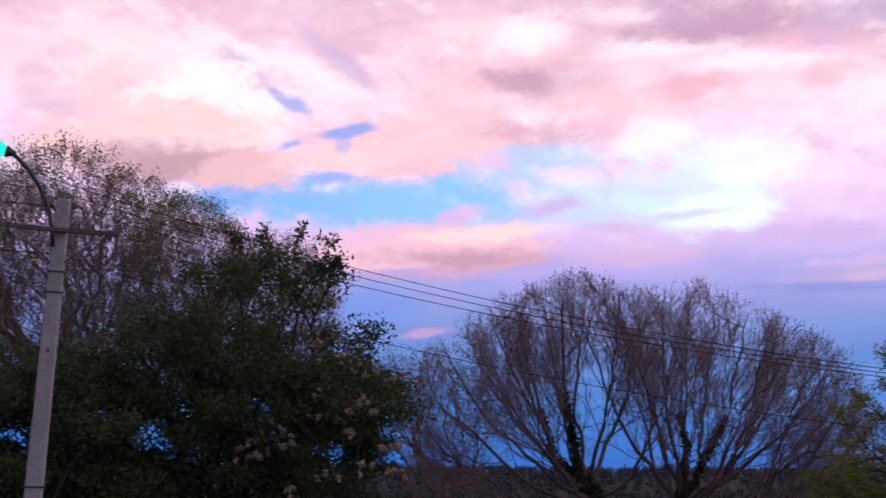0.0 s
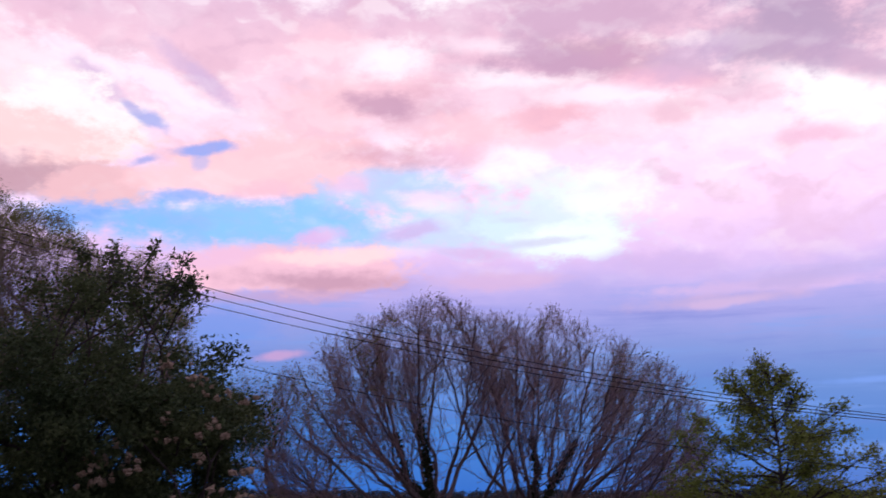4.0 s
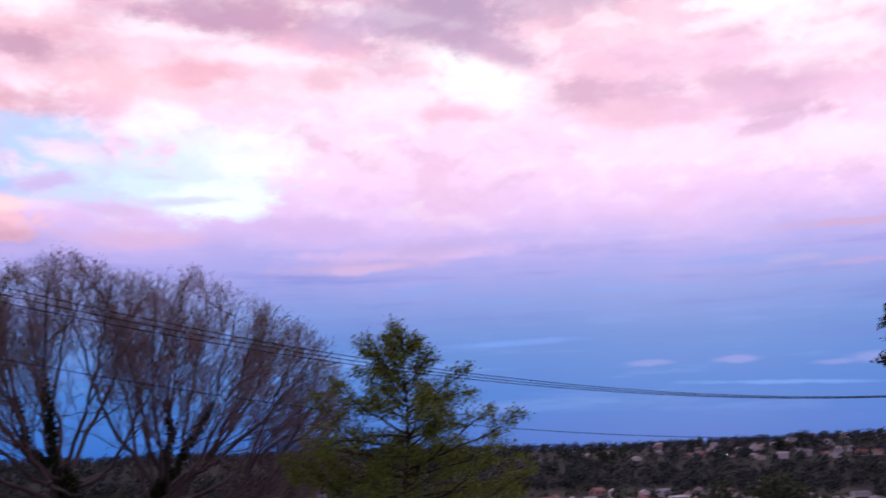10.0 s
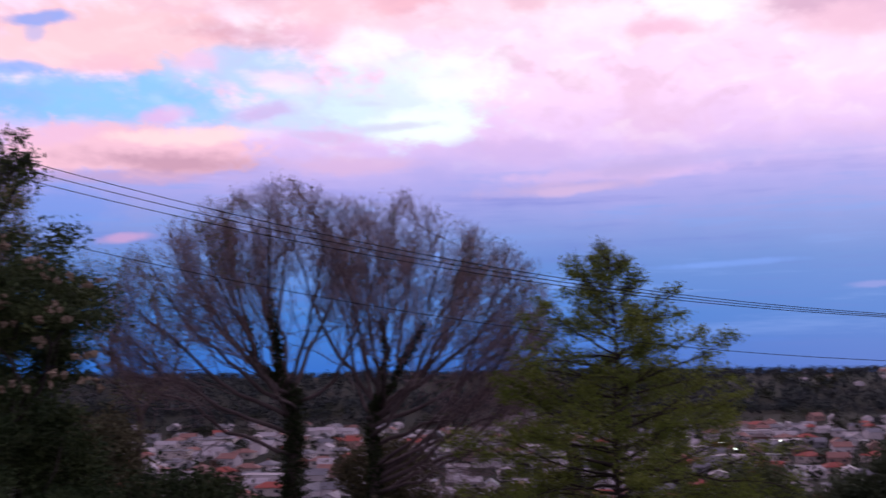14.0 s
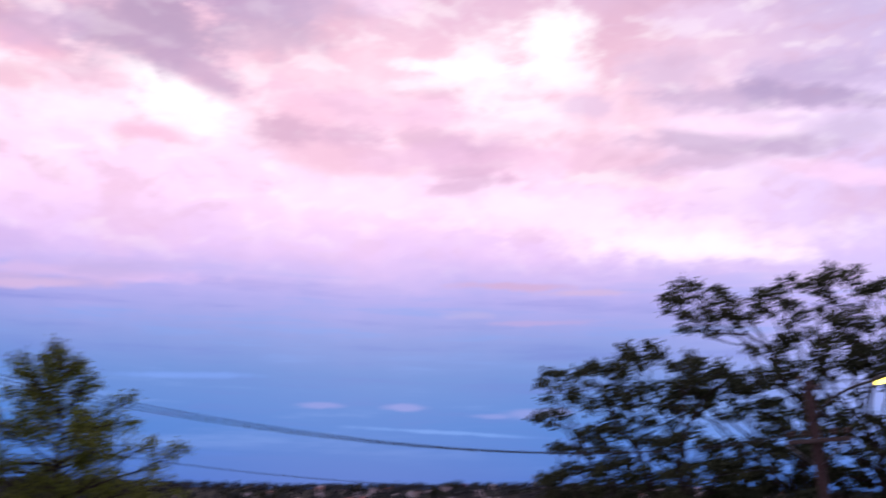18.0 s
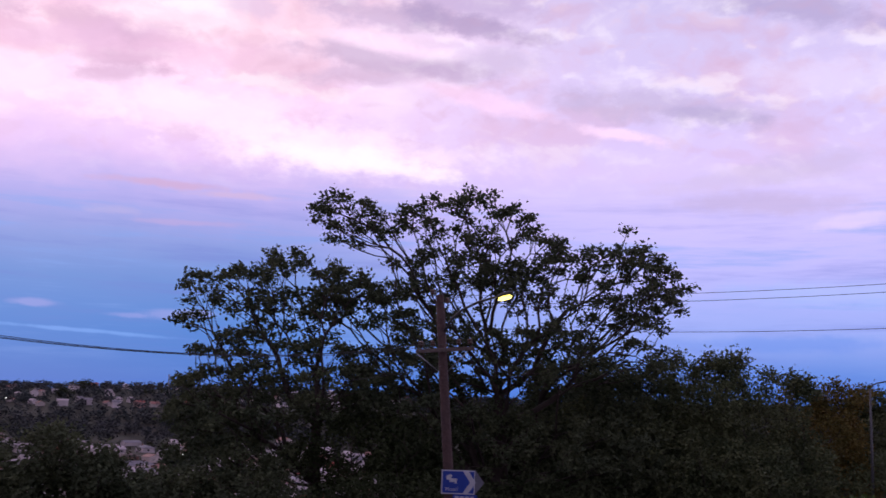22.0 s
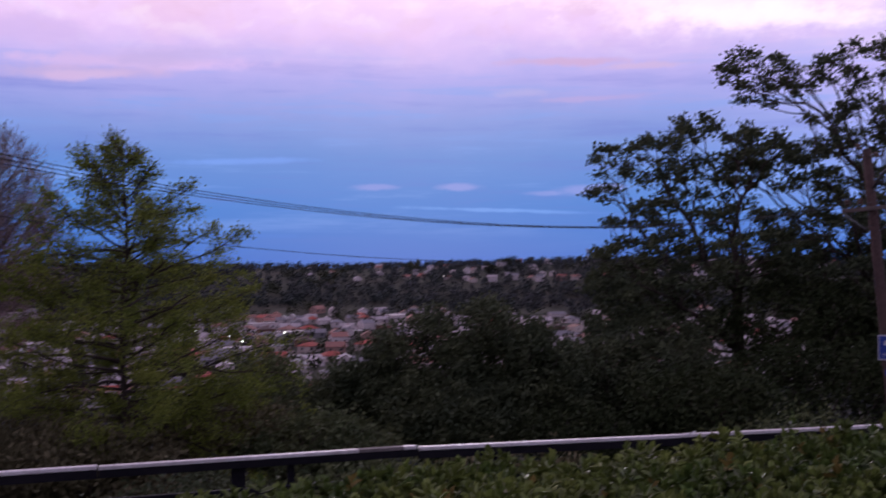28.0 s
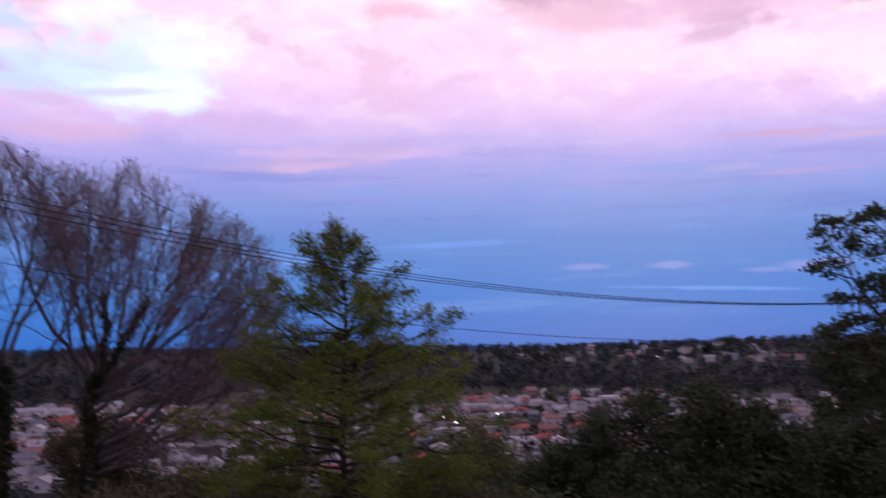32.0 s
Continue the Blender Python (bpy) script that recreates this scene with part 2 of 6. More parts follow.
cloud(-4.5, 21.5, 2.19, 0.78, (193, 153, 178), 0.8, 5, 0.4)
cloud(-19.1, 23.8, 2.87, 0.62, (201, 159, 186), 0.7, -0, 0.35)
cloud(-40.3, 28.7, 5.40, 1.18, (197, 172, 202), 0.72, -0, 0.4)
cloud(-14.4, 20.7, 2.37, 0.84, (238, 186, 199), 0.75, -9, 0.4)
cloud(-21.1, 22.3, 3.05, 0.78, (244, 186, 207), 0.65, 5, 0.35)
cloud(-9.6, 20.1, 2.86, 1.23, (246, 200, 209), 0.6, -3, 0.35)
cloud(-16.1, 21.8, 3.50, 0.56, (255, 240, 249), 0.7, -1, 0.35)
cloud(-29.9, 21.3, 3.84, 0.88, (255, 251, 252), 0.95, 17, 0.5)
cloud(-30.4, 19.9, 2.05, 0.53, (236, 186, 203), 0.75, 8, 0.4)
cloud(-46.8, 23.3, 3.69, 0.52, (255, 250, 252), 0.95, 2, 0.45)
cloud(-41.7, 26.6, 2.62, 0.71, (250, 220, 241), 0.65, -0, 0.35)
cloud(-41.5, 20.4, 5.71, 1.15, (234, 194, 221), 0.65, 13, 0.35)
cloud(-39.1, 18.8, 3.49, 1.29, (228, 186, 211), 0.75, 22, 0.4)
cloud(-45.6, 21.0, 3.61, 1.06, (238, 200, 227), 0.6, 5, 0.35)
cloud(-37.1, 20.9, 2.95, 0.86, (240, 196, 217), 0.62, 20, 0.35)
cloud(-47.5, 18.2, 2.13, 0.99, (191, 159, 190), 0.85, 9, 0.4)
cloud(-26.7, 11.0, 5.90, 0.41, (226, 192, 233), 0.6, -1, 0.35)
# the bright breaks to the north
cloud(-28.0, 23.9, 4.79, 1.94, (182, 159, 187), 0.8, 2, 0.4)
cloud(-22.3, 23.4, 2.76, 1.41, (203, 178, 209), 0.6, -10, 0.35)
cloud(-30.8, 22.4, 3.90, 1.15, (188, 161, 191), 0.75, 15, 0.4)
cloud(-35.0, 24.5, 3.70, 1.20, (193, 171, 196), 0.62, -5, 0.35)
cloud(-37.9, 26.0, 4.12, 0.74, (195, 174, 202), 0.6, -4, 0.35)
cloud(-21.7, 20.6, 1.48, 0.80, (230, 190, 205), 0.7, -9, 0.35)
cloud(-25.4, 19.6, 4.00, 1.06, (255, 240, 252), 0.62, -8, 0.35)
cloud(-30.9, 19.8, 3.48, 1.10, (255, 248, 252), 0.9, 10, 0.4)
cloud(-29.1, 18.6, 1.65, 0.54, (234, 188, 211), 0.75, 2, 0.35)
cloud(-38.3, 18.3, 3.71, 1.26, (234, 194, 213), 0.65, 22, 0.35)
cloud(-36.3, 19.4, 2.34, 0.74, (203, 167, 193), 0.7, -4, 0.35)
cloud(-40.3, 19.4, 2.77, 0.59, (209, 174, 201), 0.65, -3, 0.35)
cloud(-47.6, 18.7, 3.48, 1.25, (212, 176, 207), 0.65, -0, 0.35)
cloud(-47.3, 17.5, 2.11, 0.41, (186, 159, 189), 0.75, -4, 0.35)
cloud(-44.2, 19.5, 2.13, 0.53, (210, 176, 201), 0.65, -2, 0.35)
cloud(-48.2, 23.0, 2.09, 2.76, (255, 250, 252), 0.75, -0, 0.35)
cloud(-52.3, 24.5, 2.49, 1.87, (255, 253, 252), 0.92, 1, 0.4)
cloud(-45.2, 22.6, 2.83, 0.55, (255, 246, 252), 0.75, -9, 0.35)
cloud(-50.6, 21.1, 3.13, 0.56, (255, 247, 252), 0.65, 1, 0.35)
cloud(-53.1, 22.9, 2.07, 1.16, (255, 247, 252), 0.75, 2, 0.35)
cloud(-58.8, 22.6, 3.03, 1.14, (209, 188, 215), 0.65, 4, 0.35)
cloud(-67.2, 21.9, 4.58, 0.99, (191, 174, 210), 0.8, 2, 0.4)
cloud(-60.9, 18.9, 4.83, 0.67, (195, 176, 204), 0.75, 4, 0.4)
cloud(-53.9, 21.1, 1.78, 0.58, (210, 186, 216), 0.55, 2, 0.3)
cloud(-68.4, 18.7, 2.69, 0.82, (199, 184, 213), 0.62, -0, 0.35)
cloud(-61.5, 25.4, 4.32, 0.87, (230, 210, 236), 0.6, 5, 0.35)
cloud(-64.1, 20.5, 5.64, 0.50, (250, 226, 252), 0.65, 5, 0.35)
cloud(-51.2, 15.2, 6.65, 1.19, (255, 228, 252), 0.62, 0, 0.35)
cloud(-43.0, 16.1, 8.35, 1.20, (255, 228, 252), 0.55, 1, 0.35)
cloud(-59.1, 13.7, 7.41, 1.42, (255, 236, 252), 0.62, 2, 0.1)
cloud(-62.2, 13.1, 4.05, 0.67, (255, 246, 252), 0.6, 7, 0.25)
cloud(-26.2, 11.3, 5.31, 0.51, (193, 174, 221), 0.55, -5, 0.35)
cloud(-23.8, 10.2, 2.32, 0.26, (226, 196, 228), 0.55, -5, 0.35)
cloud(-47.4, 9.5, 1.73, 0.25, (178, 169, 215), 0.55, -1, 0.3)
# grey rolls in the north-east
cloud(-62.4, 21.1, 5.43, 0.84, (193, 172, 202), 0.75, 4, 0.4)
cloud(-66.7, 20.8, 4.12, 0.70, (172, 155, 192), 0.78, 10, 0.4)
cloud(-60.9, 18.0, 4.72, 0.67, (199, 176, 204), 0.65, -3, 0.35)
cloud(-65.8, 18.2, 2.42, 0.52, (190, 169, 202), 0.65, 8, 0.35)
cloud(-49.8, 18.0, 5.04, 1.12, (234, 194, 221), 0.6, -7, 0.35)
cloud(-47.4, 16.8, 2.79, 0.53, (201, 167, 197), 0.65, -7, 0.35)
cloud(-44.1, 18.4, 3.22, 0.80, (230, 192, 221), 0.62, -9, 0.35)
cloud(-51.5, 15.1, 6.27, 1.15, (255, 228, 251), 0.6, 2, 0.35)
cloud(-62.4, 19.6, 3.44, 0.49, (255, 228, 251), 0.65, 6, 0.35)
cloud(-59.5, 13.7, 8.65, 1.37, (255, 236, 252), 0.55, 1, 0.1)
cloud(-59.5, 13.2, 4.80, 0.69, (255, 246, 252), 0.7, 2, 0.25)
cloud(-67.8, 16.7, 4.07, 0.56, (250, 216, 245), 0.65, 10, 0.35)
cloud(-75.5, 14.9, 2.66, 0.37, (255, 224, 251), 0.7, 12, 0.35)
cloud(-77.7, 16.4, 5.79, 1.03, (191, 178, 213), 0.75, 7, 0.4)
cloud(-80.2, 15.9, 3.22, 0.45, (180, 169, 206), 0.75, 6, 0.35)
cloud(-73.9, 16.5, 3.01, 0.73, (195, 180, 213), 0.55, 10, 0.3)
cloud(-85.4, 21.0, 4.90, 0.79, (172, 161, 200), 0.75, 11, 0.4)
cloud(-83.2, 11.1, 4.54, 0.60, (191, 176, 213), 0.65, 1, 0.35)
cloud(-86.1, 13.1, 3.55, 0.83, (195, 184, 219), 0.55, -4, 0.3)
cloud(-87.7, 10.1, 2.07, 0.38, (224, 208, 240), 0.65, -9, 0.35)
cloud(-81.7, 12.4, 4.92, 0.55, (203, 188, 221), 0.55, -7, 0.3)
cloud(-86.2, 17.8, 4.48, 1.10, (226, 216, 246), 0.62, 4, 0.35)
cloud(-87.3, 6.3, 5.77, 0.82, (166, 186, 244), 0.6, 0, 0.3)
cloud(-83.9, 3.6, 5.98, 0.48, (104, 142, 224), 0.6, -1, 0.3)
cloud(-50.0, 11.2, 3.74, 0.24, (197, 165, 201), 0.75, 0, 0.4)
cloud(-54.0, 10.9, 2.59, 0.19, (203, 176, 208), 0.6, -1, 0.35)
# small low clouds and streaks over the far ridge
cloud(-23.6, 10.3, 4.87, 0.40, (197, 171, 208), 0.6, -3, 0.35)
cloud(-27.1, 11.1, 3.99, 0.47, (174, 165, 215), 0.5, -4, 0.3)
cloud(-51.2, 9.2, 3.25, 0.18, (174, 159, 210), 0.65, -2, 0.35)
cloud(-31.8, 5.8, 4.29, 0.19, (112, 156, 236), 0.55, -1, 0.3)
cloud(-39.3, 4.4, 1.62, 0.19, (140, 150, 216), 0.6, -1, 0.45)
cloud(-43.8, 4.4, 1.15, 0.22, (146, 154, 218), 0.6, -1, 0.45)
cloud(-51.2, 4.2, 2.02, 0.30, (140, 152, 218), 0.6, -3, 0.4)
cloud(-52.3, 4.3, 0.94, 0.24, (150, 156, 216), 0.5, -3, 0.4)
cloud(-48.7, 4.0, 1.15, 0.15, (132, 148, 216), 0.6, -0, 0.4)
cloud(-46.0, 3.1, 4.88, 0.12, (112, 164, 238), 0.55, 2, 0.3)
cloud(-28.6, 1.8, 5.67, 0.16, (58, 118, 206), 0.5, 1, 0.3)

crests(0.14)
# the dusk behind the viewer is dim and blue-grey
ahead = w.vec("DOT_PRODUCT", way, (math.sin(radians(40)), math.cos(radians(40)), 0.0))
colour = w.mix(w.fade(ahead, 0.35, -0.35), colour, (0.345, 0.31, 0.46, 1.0))
colour = w.vec("MULTIPLY", colour, (1.03, 0.985, 1.04))
clear = w.make("ShaderNodeTexSky")
clear.sky_type, clear.sun_disc = "NISHITA", False
clear.sun_elevation, clear.sun_rotation = radians(SUN_HEIGHT), radians(SUN_TURN)
thin = w.make("ShaderNodeBackground")
w.put(clear.outputs[0], thin.inputs[0])
w.put(0.05, thin.inputs[1])
deck_glow = w.make("ShaderNodeBackground")
w.put(colour, deck_glow.inputs[0])
w.put(1.14, deck_glow.inputs[1])
veil = w.make("ShaderNodeMixShader")
w.put(0.97, veil.inputs[0])
w.put(thin.outputs[0], veil.inputs[1])
w.put(deck_glow.outputs[0], veil.inputs[2])
w.put(veil.outputs[0], w.make("ShaderNodeOutputWorld").inputs[0])

sun = new("sun", bpy.data.lights.new("sun", "SUN"))
sun.data.energy, sun.data.angle, sun.data.color = 0.5, radians(20), (0.98, 0.88, 0.94)
sun.matrix_world = look((0, 0, 0), (-math.sin(radians(SUN_TURN)), -math.cos(radians(SUN_TURN)), -math.tan(radians(SUN_HEIGHT))))


# ---- materials ----
def material(name, base, second, rough=0.8, grain=6.0, patch=0.7, metal=0.0, bump=0.3, vary=0.25, thin=0.0, matt=False):
    """Two-scale mottling between base and second, fine relief, and a small change from piece to piece.
    thin: the share of light that passes through, for leaves."""
    m = bpy.data.materials.new(name)
    m.use_nodes = True
    n = Nodes(m.node_tree)
    where = n.make("ShaderNodeTexCoord").outputs["Object"]
    small = n.noise(where, grain, 5.0, 0.6)
    large = n.noise(where, patch, 3.0, 0.5)
    both = n.math("MULTIPLY_ADD", small, 0.5, n.math("MULTIPLY", large, 0.5))
    col = n.mix(n.fade(both, 0.36, 0.64), (*base, 1), (*second, 1))
    geo = n.make("ShaderNodeNewGeometry").outputs["Random Per Island"]
    info = n.make("ShaderNodeObjectInfo").outputs["Random"]
    lift = n.math("MULTIPLY_ADD", n.math("ADD", geo, n.math("MULTIPLY", info, 0.5)), vary * 2 / 1.5, 1.0 - vary)
    tint = n.make("ShaderNodeVectorMath")
    tint.operation = "SCALE"
    n.put(col, tint.inputs[0])
    n.put(lift, tint.inputs["Scale"])
    shade = n.make("ShaderNodeBsdfPrincipled")
    n.put(tint.outputs[0], shade.inputs["Base Color"])
    n.put(n.fade(small, 0.3, 0.7, max(rough - 0.1, 0.05), min(rough + 0.1, 1.0)), shade.inputs["Roughness"])
    shade.inputs["Metallic"].default_value = metal
    if bump:
        relief = n.make("ShaderNodeBump")
        relief.inputs["Strength"].default_value = bump
        relief.inputs["Distance"].default_value = 0.02
        n.put(small, relief.inputs["Height"])
        n.put(relief.outputs[0], shade.inputs["Normal"])
    end = shade.outputs[0]
    if matt:
        shade.inputs["Specular IOR Level"].default_value = 0.08
    if thin:
        shade.inputs["Specular IOR Level"].default_value = 0.12 if rough > 0.5 else 0.28
        glow = n.make("ShaderNodeBsdfTranslucent")
        n.put(tint.outputs[0], glow.inputs[0])
        join = n.make("ShaderNodeMixShader")
        join.inputs[0].default_value = thin
        n.put(end, join.inputs[1])
        n.put(glow.outputs[0], join.inputs[2])
        end = join.outputs[0]
    n.put(end, n.make("ShaderNodeOutputMaterial").inputs[0])
    return m


def lit(name, rgb, strength):
    """A lamp's glowing glass."""
    m = bpy.data.materials.new(name)
    m.use_nodes = True
    n = Nodes(m.node_tree)
    e = n.make("ShaderNodeEmission")
    e.inputs[0].default_value = (*rgb, 1)
    e.inputs[1].default_value = strength
    n.put(e.outputs[0], n.make("ShaderNodeOutputMaterial").inputs[0])
    return m


SOIL = material("hillside_soil_and_grass", (0.024, 0.031, 0.024), (0.048, 0.044, 0.034), 0.95, 0.9, 0.012, bump=0.6, matt=True)
BARK_GREY = material("grey_bark", (0.095, 0.070, 0.066), (0.165, 0.122, 0.114), 0.9, 14, 1.2, bump=0.7)
BARK_DARK = material("dark_bark", (0.035, 0.026, 0.020), (0.07, 0.052, 0.042), 0.92, 14, 1.2, bump=0.7)
BARK_TAN = material("tan_bark", (0.16, 0.10, 0.06), (0.09, 0.06, 0.045), 0.9, 12, 1.0, bump=0.6)
TWIG = material("purplish_twigs", (0.25, 0.175, 0.178), (0.34, 0.250, 0.242), 0.9, 3, 0.5, bump=0.0)
LEAF_DARK = material("dark_evergreen_leaves", (0.042, 0.066, 0.026), (0.088, 0.110, 0.040), 0.55, 1.6, 0.4, bump=0.0, vary=0.45, thin=0.15)
LEAF_OAK = material("dull_oak_leaves", (0.058, 0.076, 0.042), (0.100, 0.116, 0.058), 0.62, 1.6, 0.4, bump=0.0, vary=0.45, thin=0.18)
LEAF_SPRING = material("yellow_green_spring_leaves", (0.185, 0.240, 0.046), (0.265, 0.300, 0.065), 0.6, 1.6, 0.5, bump=0.0, vary=0.35, thin=0.3)
LEAF_BUD = material("sparse_olive_leaf_buds", (0.15, 0.17, 0.04), (0.21, 0.19, 0.08), 0.7, 1.6, 0.4, bump=0.0, vary=0.35, thin=0.25)
# ivy, darkened: also holds the shade of the scrub under the oaks in its colour
LEAF_IVY_AND_SHADE = material("ivy_and_shaded_scrub_leaves", (0.030, 0.044, 0.018), (0.048, 0.060, 0.024), 0.62, 3, 0.8, bump=0.0, vary=0.4, thin=0.1)
LEAF_HEDGE = material("glossy_hedge_leaves", (0.056, 0.094, 0.022), (0.145, 0.172, 0.044), 0.38, 5, 1.3, bump=0.0, vary=0.75, thin=0.15)
LEAF_WAYSIDE = material("olive_wayside_leaves", (0.070, 0.092, 0.044), (0.125, 0.138, 0.062), 0.6, 1.6, 0.4, bump=0.0, vary=0.45, thin=0.18)
LEAF_RUST = material("rusty_hedge_leaves", (0.16, 0.125, 0.035), (0.20, 0.15, 0.05), 0.55, 5, 1.3, bump=0.0, vary=0.4, thin=0.2)
LEAF_AUTUMN = material("amber_leaves", (0.19, 0.12, 0.03), (0.13, 0.12, 0.035), 0.6, 2, 0.6, bump=0.0, vary=0.4, thin=0.2)
LEAF_BROWN = material("brownish_scrub_leaves", (0.125, 0.118, 0.062), (0.160, 0.142, 0.080), 0.7, 1.6, 0.4, bump=0.0, vary=0.4, thin=0.15)
FLOWER = material("cream_flowers", (0.36, 0.28, 0.19), (0.24, 0.17, 0.11), 0.8, 8, 2, bump=0.0, vary=0.3, thin=0.2)
# near-black, painted as the shade between the hedge leaves
HEDGE_CORE = material("hedge_inner_shade", (0.022, 0.020, 0.012), (0.03, 0.03, 0.015), 0.95, 20, 3, bump=0.8)
CONCRETE = material("weathered_concrete", (0.40, 0.37, 0.34), (0.30, 0.27, 0.25), 0.85, 22, 2.0, bump=0.35)
POLE_WOOD = material("dark_stained_pole_timber", (0.085, 0.050, 0.044), (0.055, 0.034, 0.032), 0.85, 18, 2.0, bump=0.5)
ARM_WOOD = material("grey_crossarm_timber", (0.15, 0.115, 0.10), (0.09, 0.068, 0.06), 0.85, 18, 3.0, bump=0.5)
STEEL = material("galvanised_steel", (0.30, 0.30, 0.31), (0.22, 0.22, 0.23), 0.5, 30, 4, metal=0.8, bump=0.1)
STEEL_DARK = material("dark_lamp_steel", (0.06, 0.06, 0.065), (0.09, 0.09, 0.09), 0.55, 30, 4, metal=0.5, bump=0.1)
CERAMIC_BROWN = material("brown_glazed_ceramic", (0.09, 0.05, 0.035), (0.06, 0.035, 0.025), 0.3, 30, 8, bump=0.0)
CERAMIC = material("white_ceramic", (0.75, 0.74, 0.72), (0.62, 0.60, 0.58), 0.25, 30, 8, bump=0.0)
RUBBER = material("black_cable", (0.012, 0.012, 0.014), (0.02, 0.02, 0.022), 0.6, 30, 4, bump=0.0)
RAIL_WHITE = material("worn_white_rail_paint", (0.80, 0.77, 0.77), (0.58, 0.54, 0.53), 0.5, 26, 1.6, bump=0.25, vary=0.15)
RAIL_BARE = material("bare_weathered_rail_timber", (0.15, 0.13, 0.12), (0.24, 0.21, 0.20), 0.85, 26, 3, bump=0.4)
RAIL_DARK = material("dark_fence_paint", (0.010, 0.010, 0.014), (0.018, 0.017, 0.022), 0.7, 18, 2, bump=0.3, matt=True)
SIGN_BLUE = material("blue_sign_sheeting", (0.012, 0.045, 0.30), (0.016, 0.055, 0.34), 0.4, 12, 2, bump=0.0, vary=0.05)
SIGN_WHITE = material("white_sign_sheeting", (0.56, 0.56, 0.60), (0.48, 0.48, 0.54), 0.4, 12, 2, bump=0.0, vary=0.05)
SIGN_GREY = material("grey_sign_edge", (0.16, 0.16, 0.20), (0.12, 0.12, 0.16), 0.5, 12, 2, bump=0.0)
TAG_YELLOW = material("yellow_tag", (0.65, 0.42, 0.05), (0.55, 0.36, 0.05), 0.5, 12, 2, bump=0.0)
TAG_RED = material("red_sticker", (0.45, 0.04, 0.04), (0.40, 0.05, 0.05), 0.5, 12, 2, bump=0.0)
LAMP_TEAL = lit("teal_lamp_glass", (0.02, 0.75, 0.62), 1.3)
LAMP_SODIUM = lit("sodium_lamp_glass", (1.0, 0.80, 0.16), 4.0)
LAMP_WARM = lit("warm_lamp_glass", (1.0, 0.93, 0.66), 5.0)
TOWN_LIGHT = lit("town_light_glass", (0.95, 1.0, 0.9), 3.0)
WALLS = [material(f"house_wall_{n}", a, b, 0.85, 1.5, 0.2, bump=0.0, vary=0.25) for n, a, b in (
    ("white", (0.78, 0.69, 0.69), (0.62, 0.55, 0.55)), ("cream", (0.68, 0.58, 0.53), (0.56, 0.48, 0.44)),
    ("grey", (0.34, 0.33, 0.34), (0.28, 0.27, 0.28)), ("salmon", (0.48, 0.30, 0.25), (0.42, 0.27, 0.23)), ("brick", (0.28, 0.14, 0.11), (0.22, 0.11, 0.09)))]
ROOFS = [material(f"house_roof_{n}", a, b, 0.75, 1.2, 0.25, bump=0.0, vary=0.25) for n, a, b in (
    ("red", (0.42, 0.085, 0.060), (0.34, 0.075, 0.055)), ("tile", (0.34, 0.16, 0.125), (0.27, 0.13, 0.11)), ("grey", (0.24, 0.23, 0.25), (0.18, 0.17, 0.19)),
    ("pale", (0.48, 0.42, 0.43), (0.37, 0.33, 0.34)), ("brown", (0.17, 0.12, 0.11), (0.13, 0.10, 0.09)))]
GLASS_FAR = material("dark_window_glass", (0.03, 0.035, 0.045), (0.05, 0.055, 0.065), 0.15, 2, 0.5, bump=0.0)
# blue-grey distance haze is mixed into the far leaf colour
WOOD_FAR_HAZED = material("hazed_far_woodland_leaves", (0.044, 0.060, 0.058), (0.074, 0.078, 0.080), 0.85, 0.05, 0.008, bump=0.0, vary=0.45, thin=0.1)
TOWN_TREE = material("town_tree_leaves", (0.026, 0.036, 0.020), (0.052, 0.056, 0.028), 0.8, 0.3, 0.02, bump=0.0, vary=0.5, thin=0.1)


# ---- building helpers ----
def fast_mesh(name, verts, faces):
    me = bpy.data.meshes.new(name)
    me.from_pydata(np.asarray(verts, float).tolist(), [], [list(f) for f in (faces.tolist() if isinstance(faces, np.ndarray) else faces)])
    me.update()
    return me


def piece(name, me, mat, parent=None, label="", kind=""):
    """One mesh object, under parent where one is given."""
    if not me.materials:
        me.materials.append(mat)
    ob = new(name, me)
    if parent is not None:
        ob.parent = parent
    if label:
        ob["label"] = label
    if kind:
        ob["kind"] = kind
    return ob


def part(name, bm, mat, parent=None, label="", kind="", smooth=False):
    me = bpy.data.meshes.new(name)
    if smooth:
        for f in bm.faces:
            f.smooth = True
    bm.to_mesh(me)
    bm.free()
    return piece(name, me, mat, parent, label, kind)


def thing(name, at, label, category, group="", kind="", turned=0.0):
    ob = new(name)
    ob.empty_display_size = 0.3
    ob.matrix_basis = pose(*at, 0, 0, turned)
    return tagged(ob, label, category, group, kind)


def box(sx, sy, sz, at=(0, 0, 0), bevel=0.0, m=None):
    """A block centred on at."""
    bm = bmesh.new()
    bmesh.ops.create_cube(bm, size=1.0, matrix=Matrix.Translation(at) @ (m or Matrix()) @ Matrix.Diagonal((sx, sy, sz, 1)))
    if bevel:
        bmesh.ops.bevel(bm, geom=bm.edges[:], offset=bevel, segments=2, affect="EDGES", profile=0.6)
    return bm


def lathe(rings, sides=12, cap=True):
    """A turned shape from (radius, height) rings."""
    bm = bmesh.new()
    loops = []
    for r, z in rings:
        loops.append([bm.verts.new((r * math.cos(a), r * math.sin(a), z)) for a in (2 * math.pi * i / sides for i in range(sides))])
    for a, b in zip(loops, loops[1:]):
        for i in range(sides):
            bm.faces.new((a[i], a[(i + 1) % sides], b[(i + 1) % sides], b[i]))
    if cap:
        bm.faces.new(loops[0][::-1])
        bm.faces.new(loops[-1])
    return bm


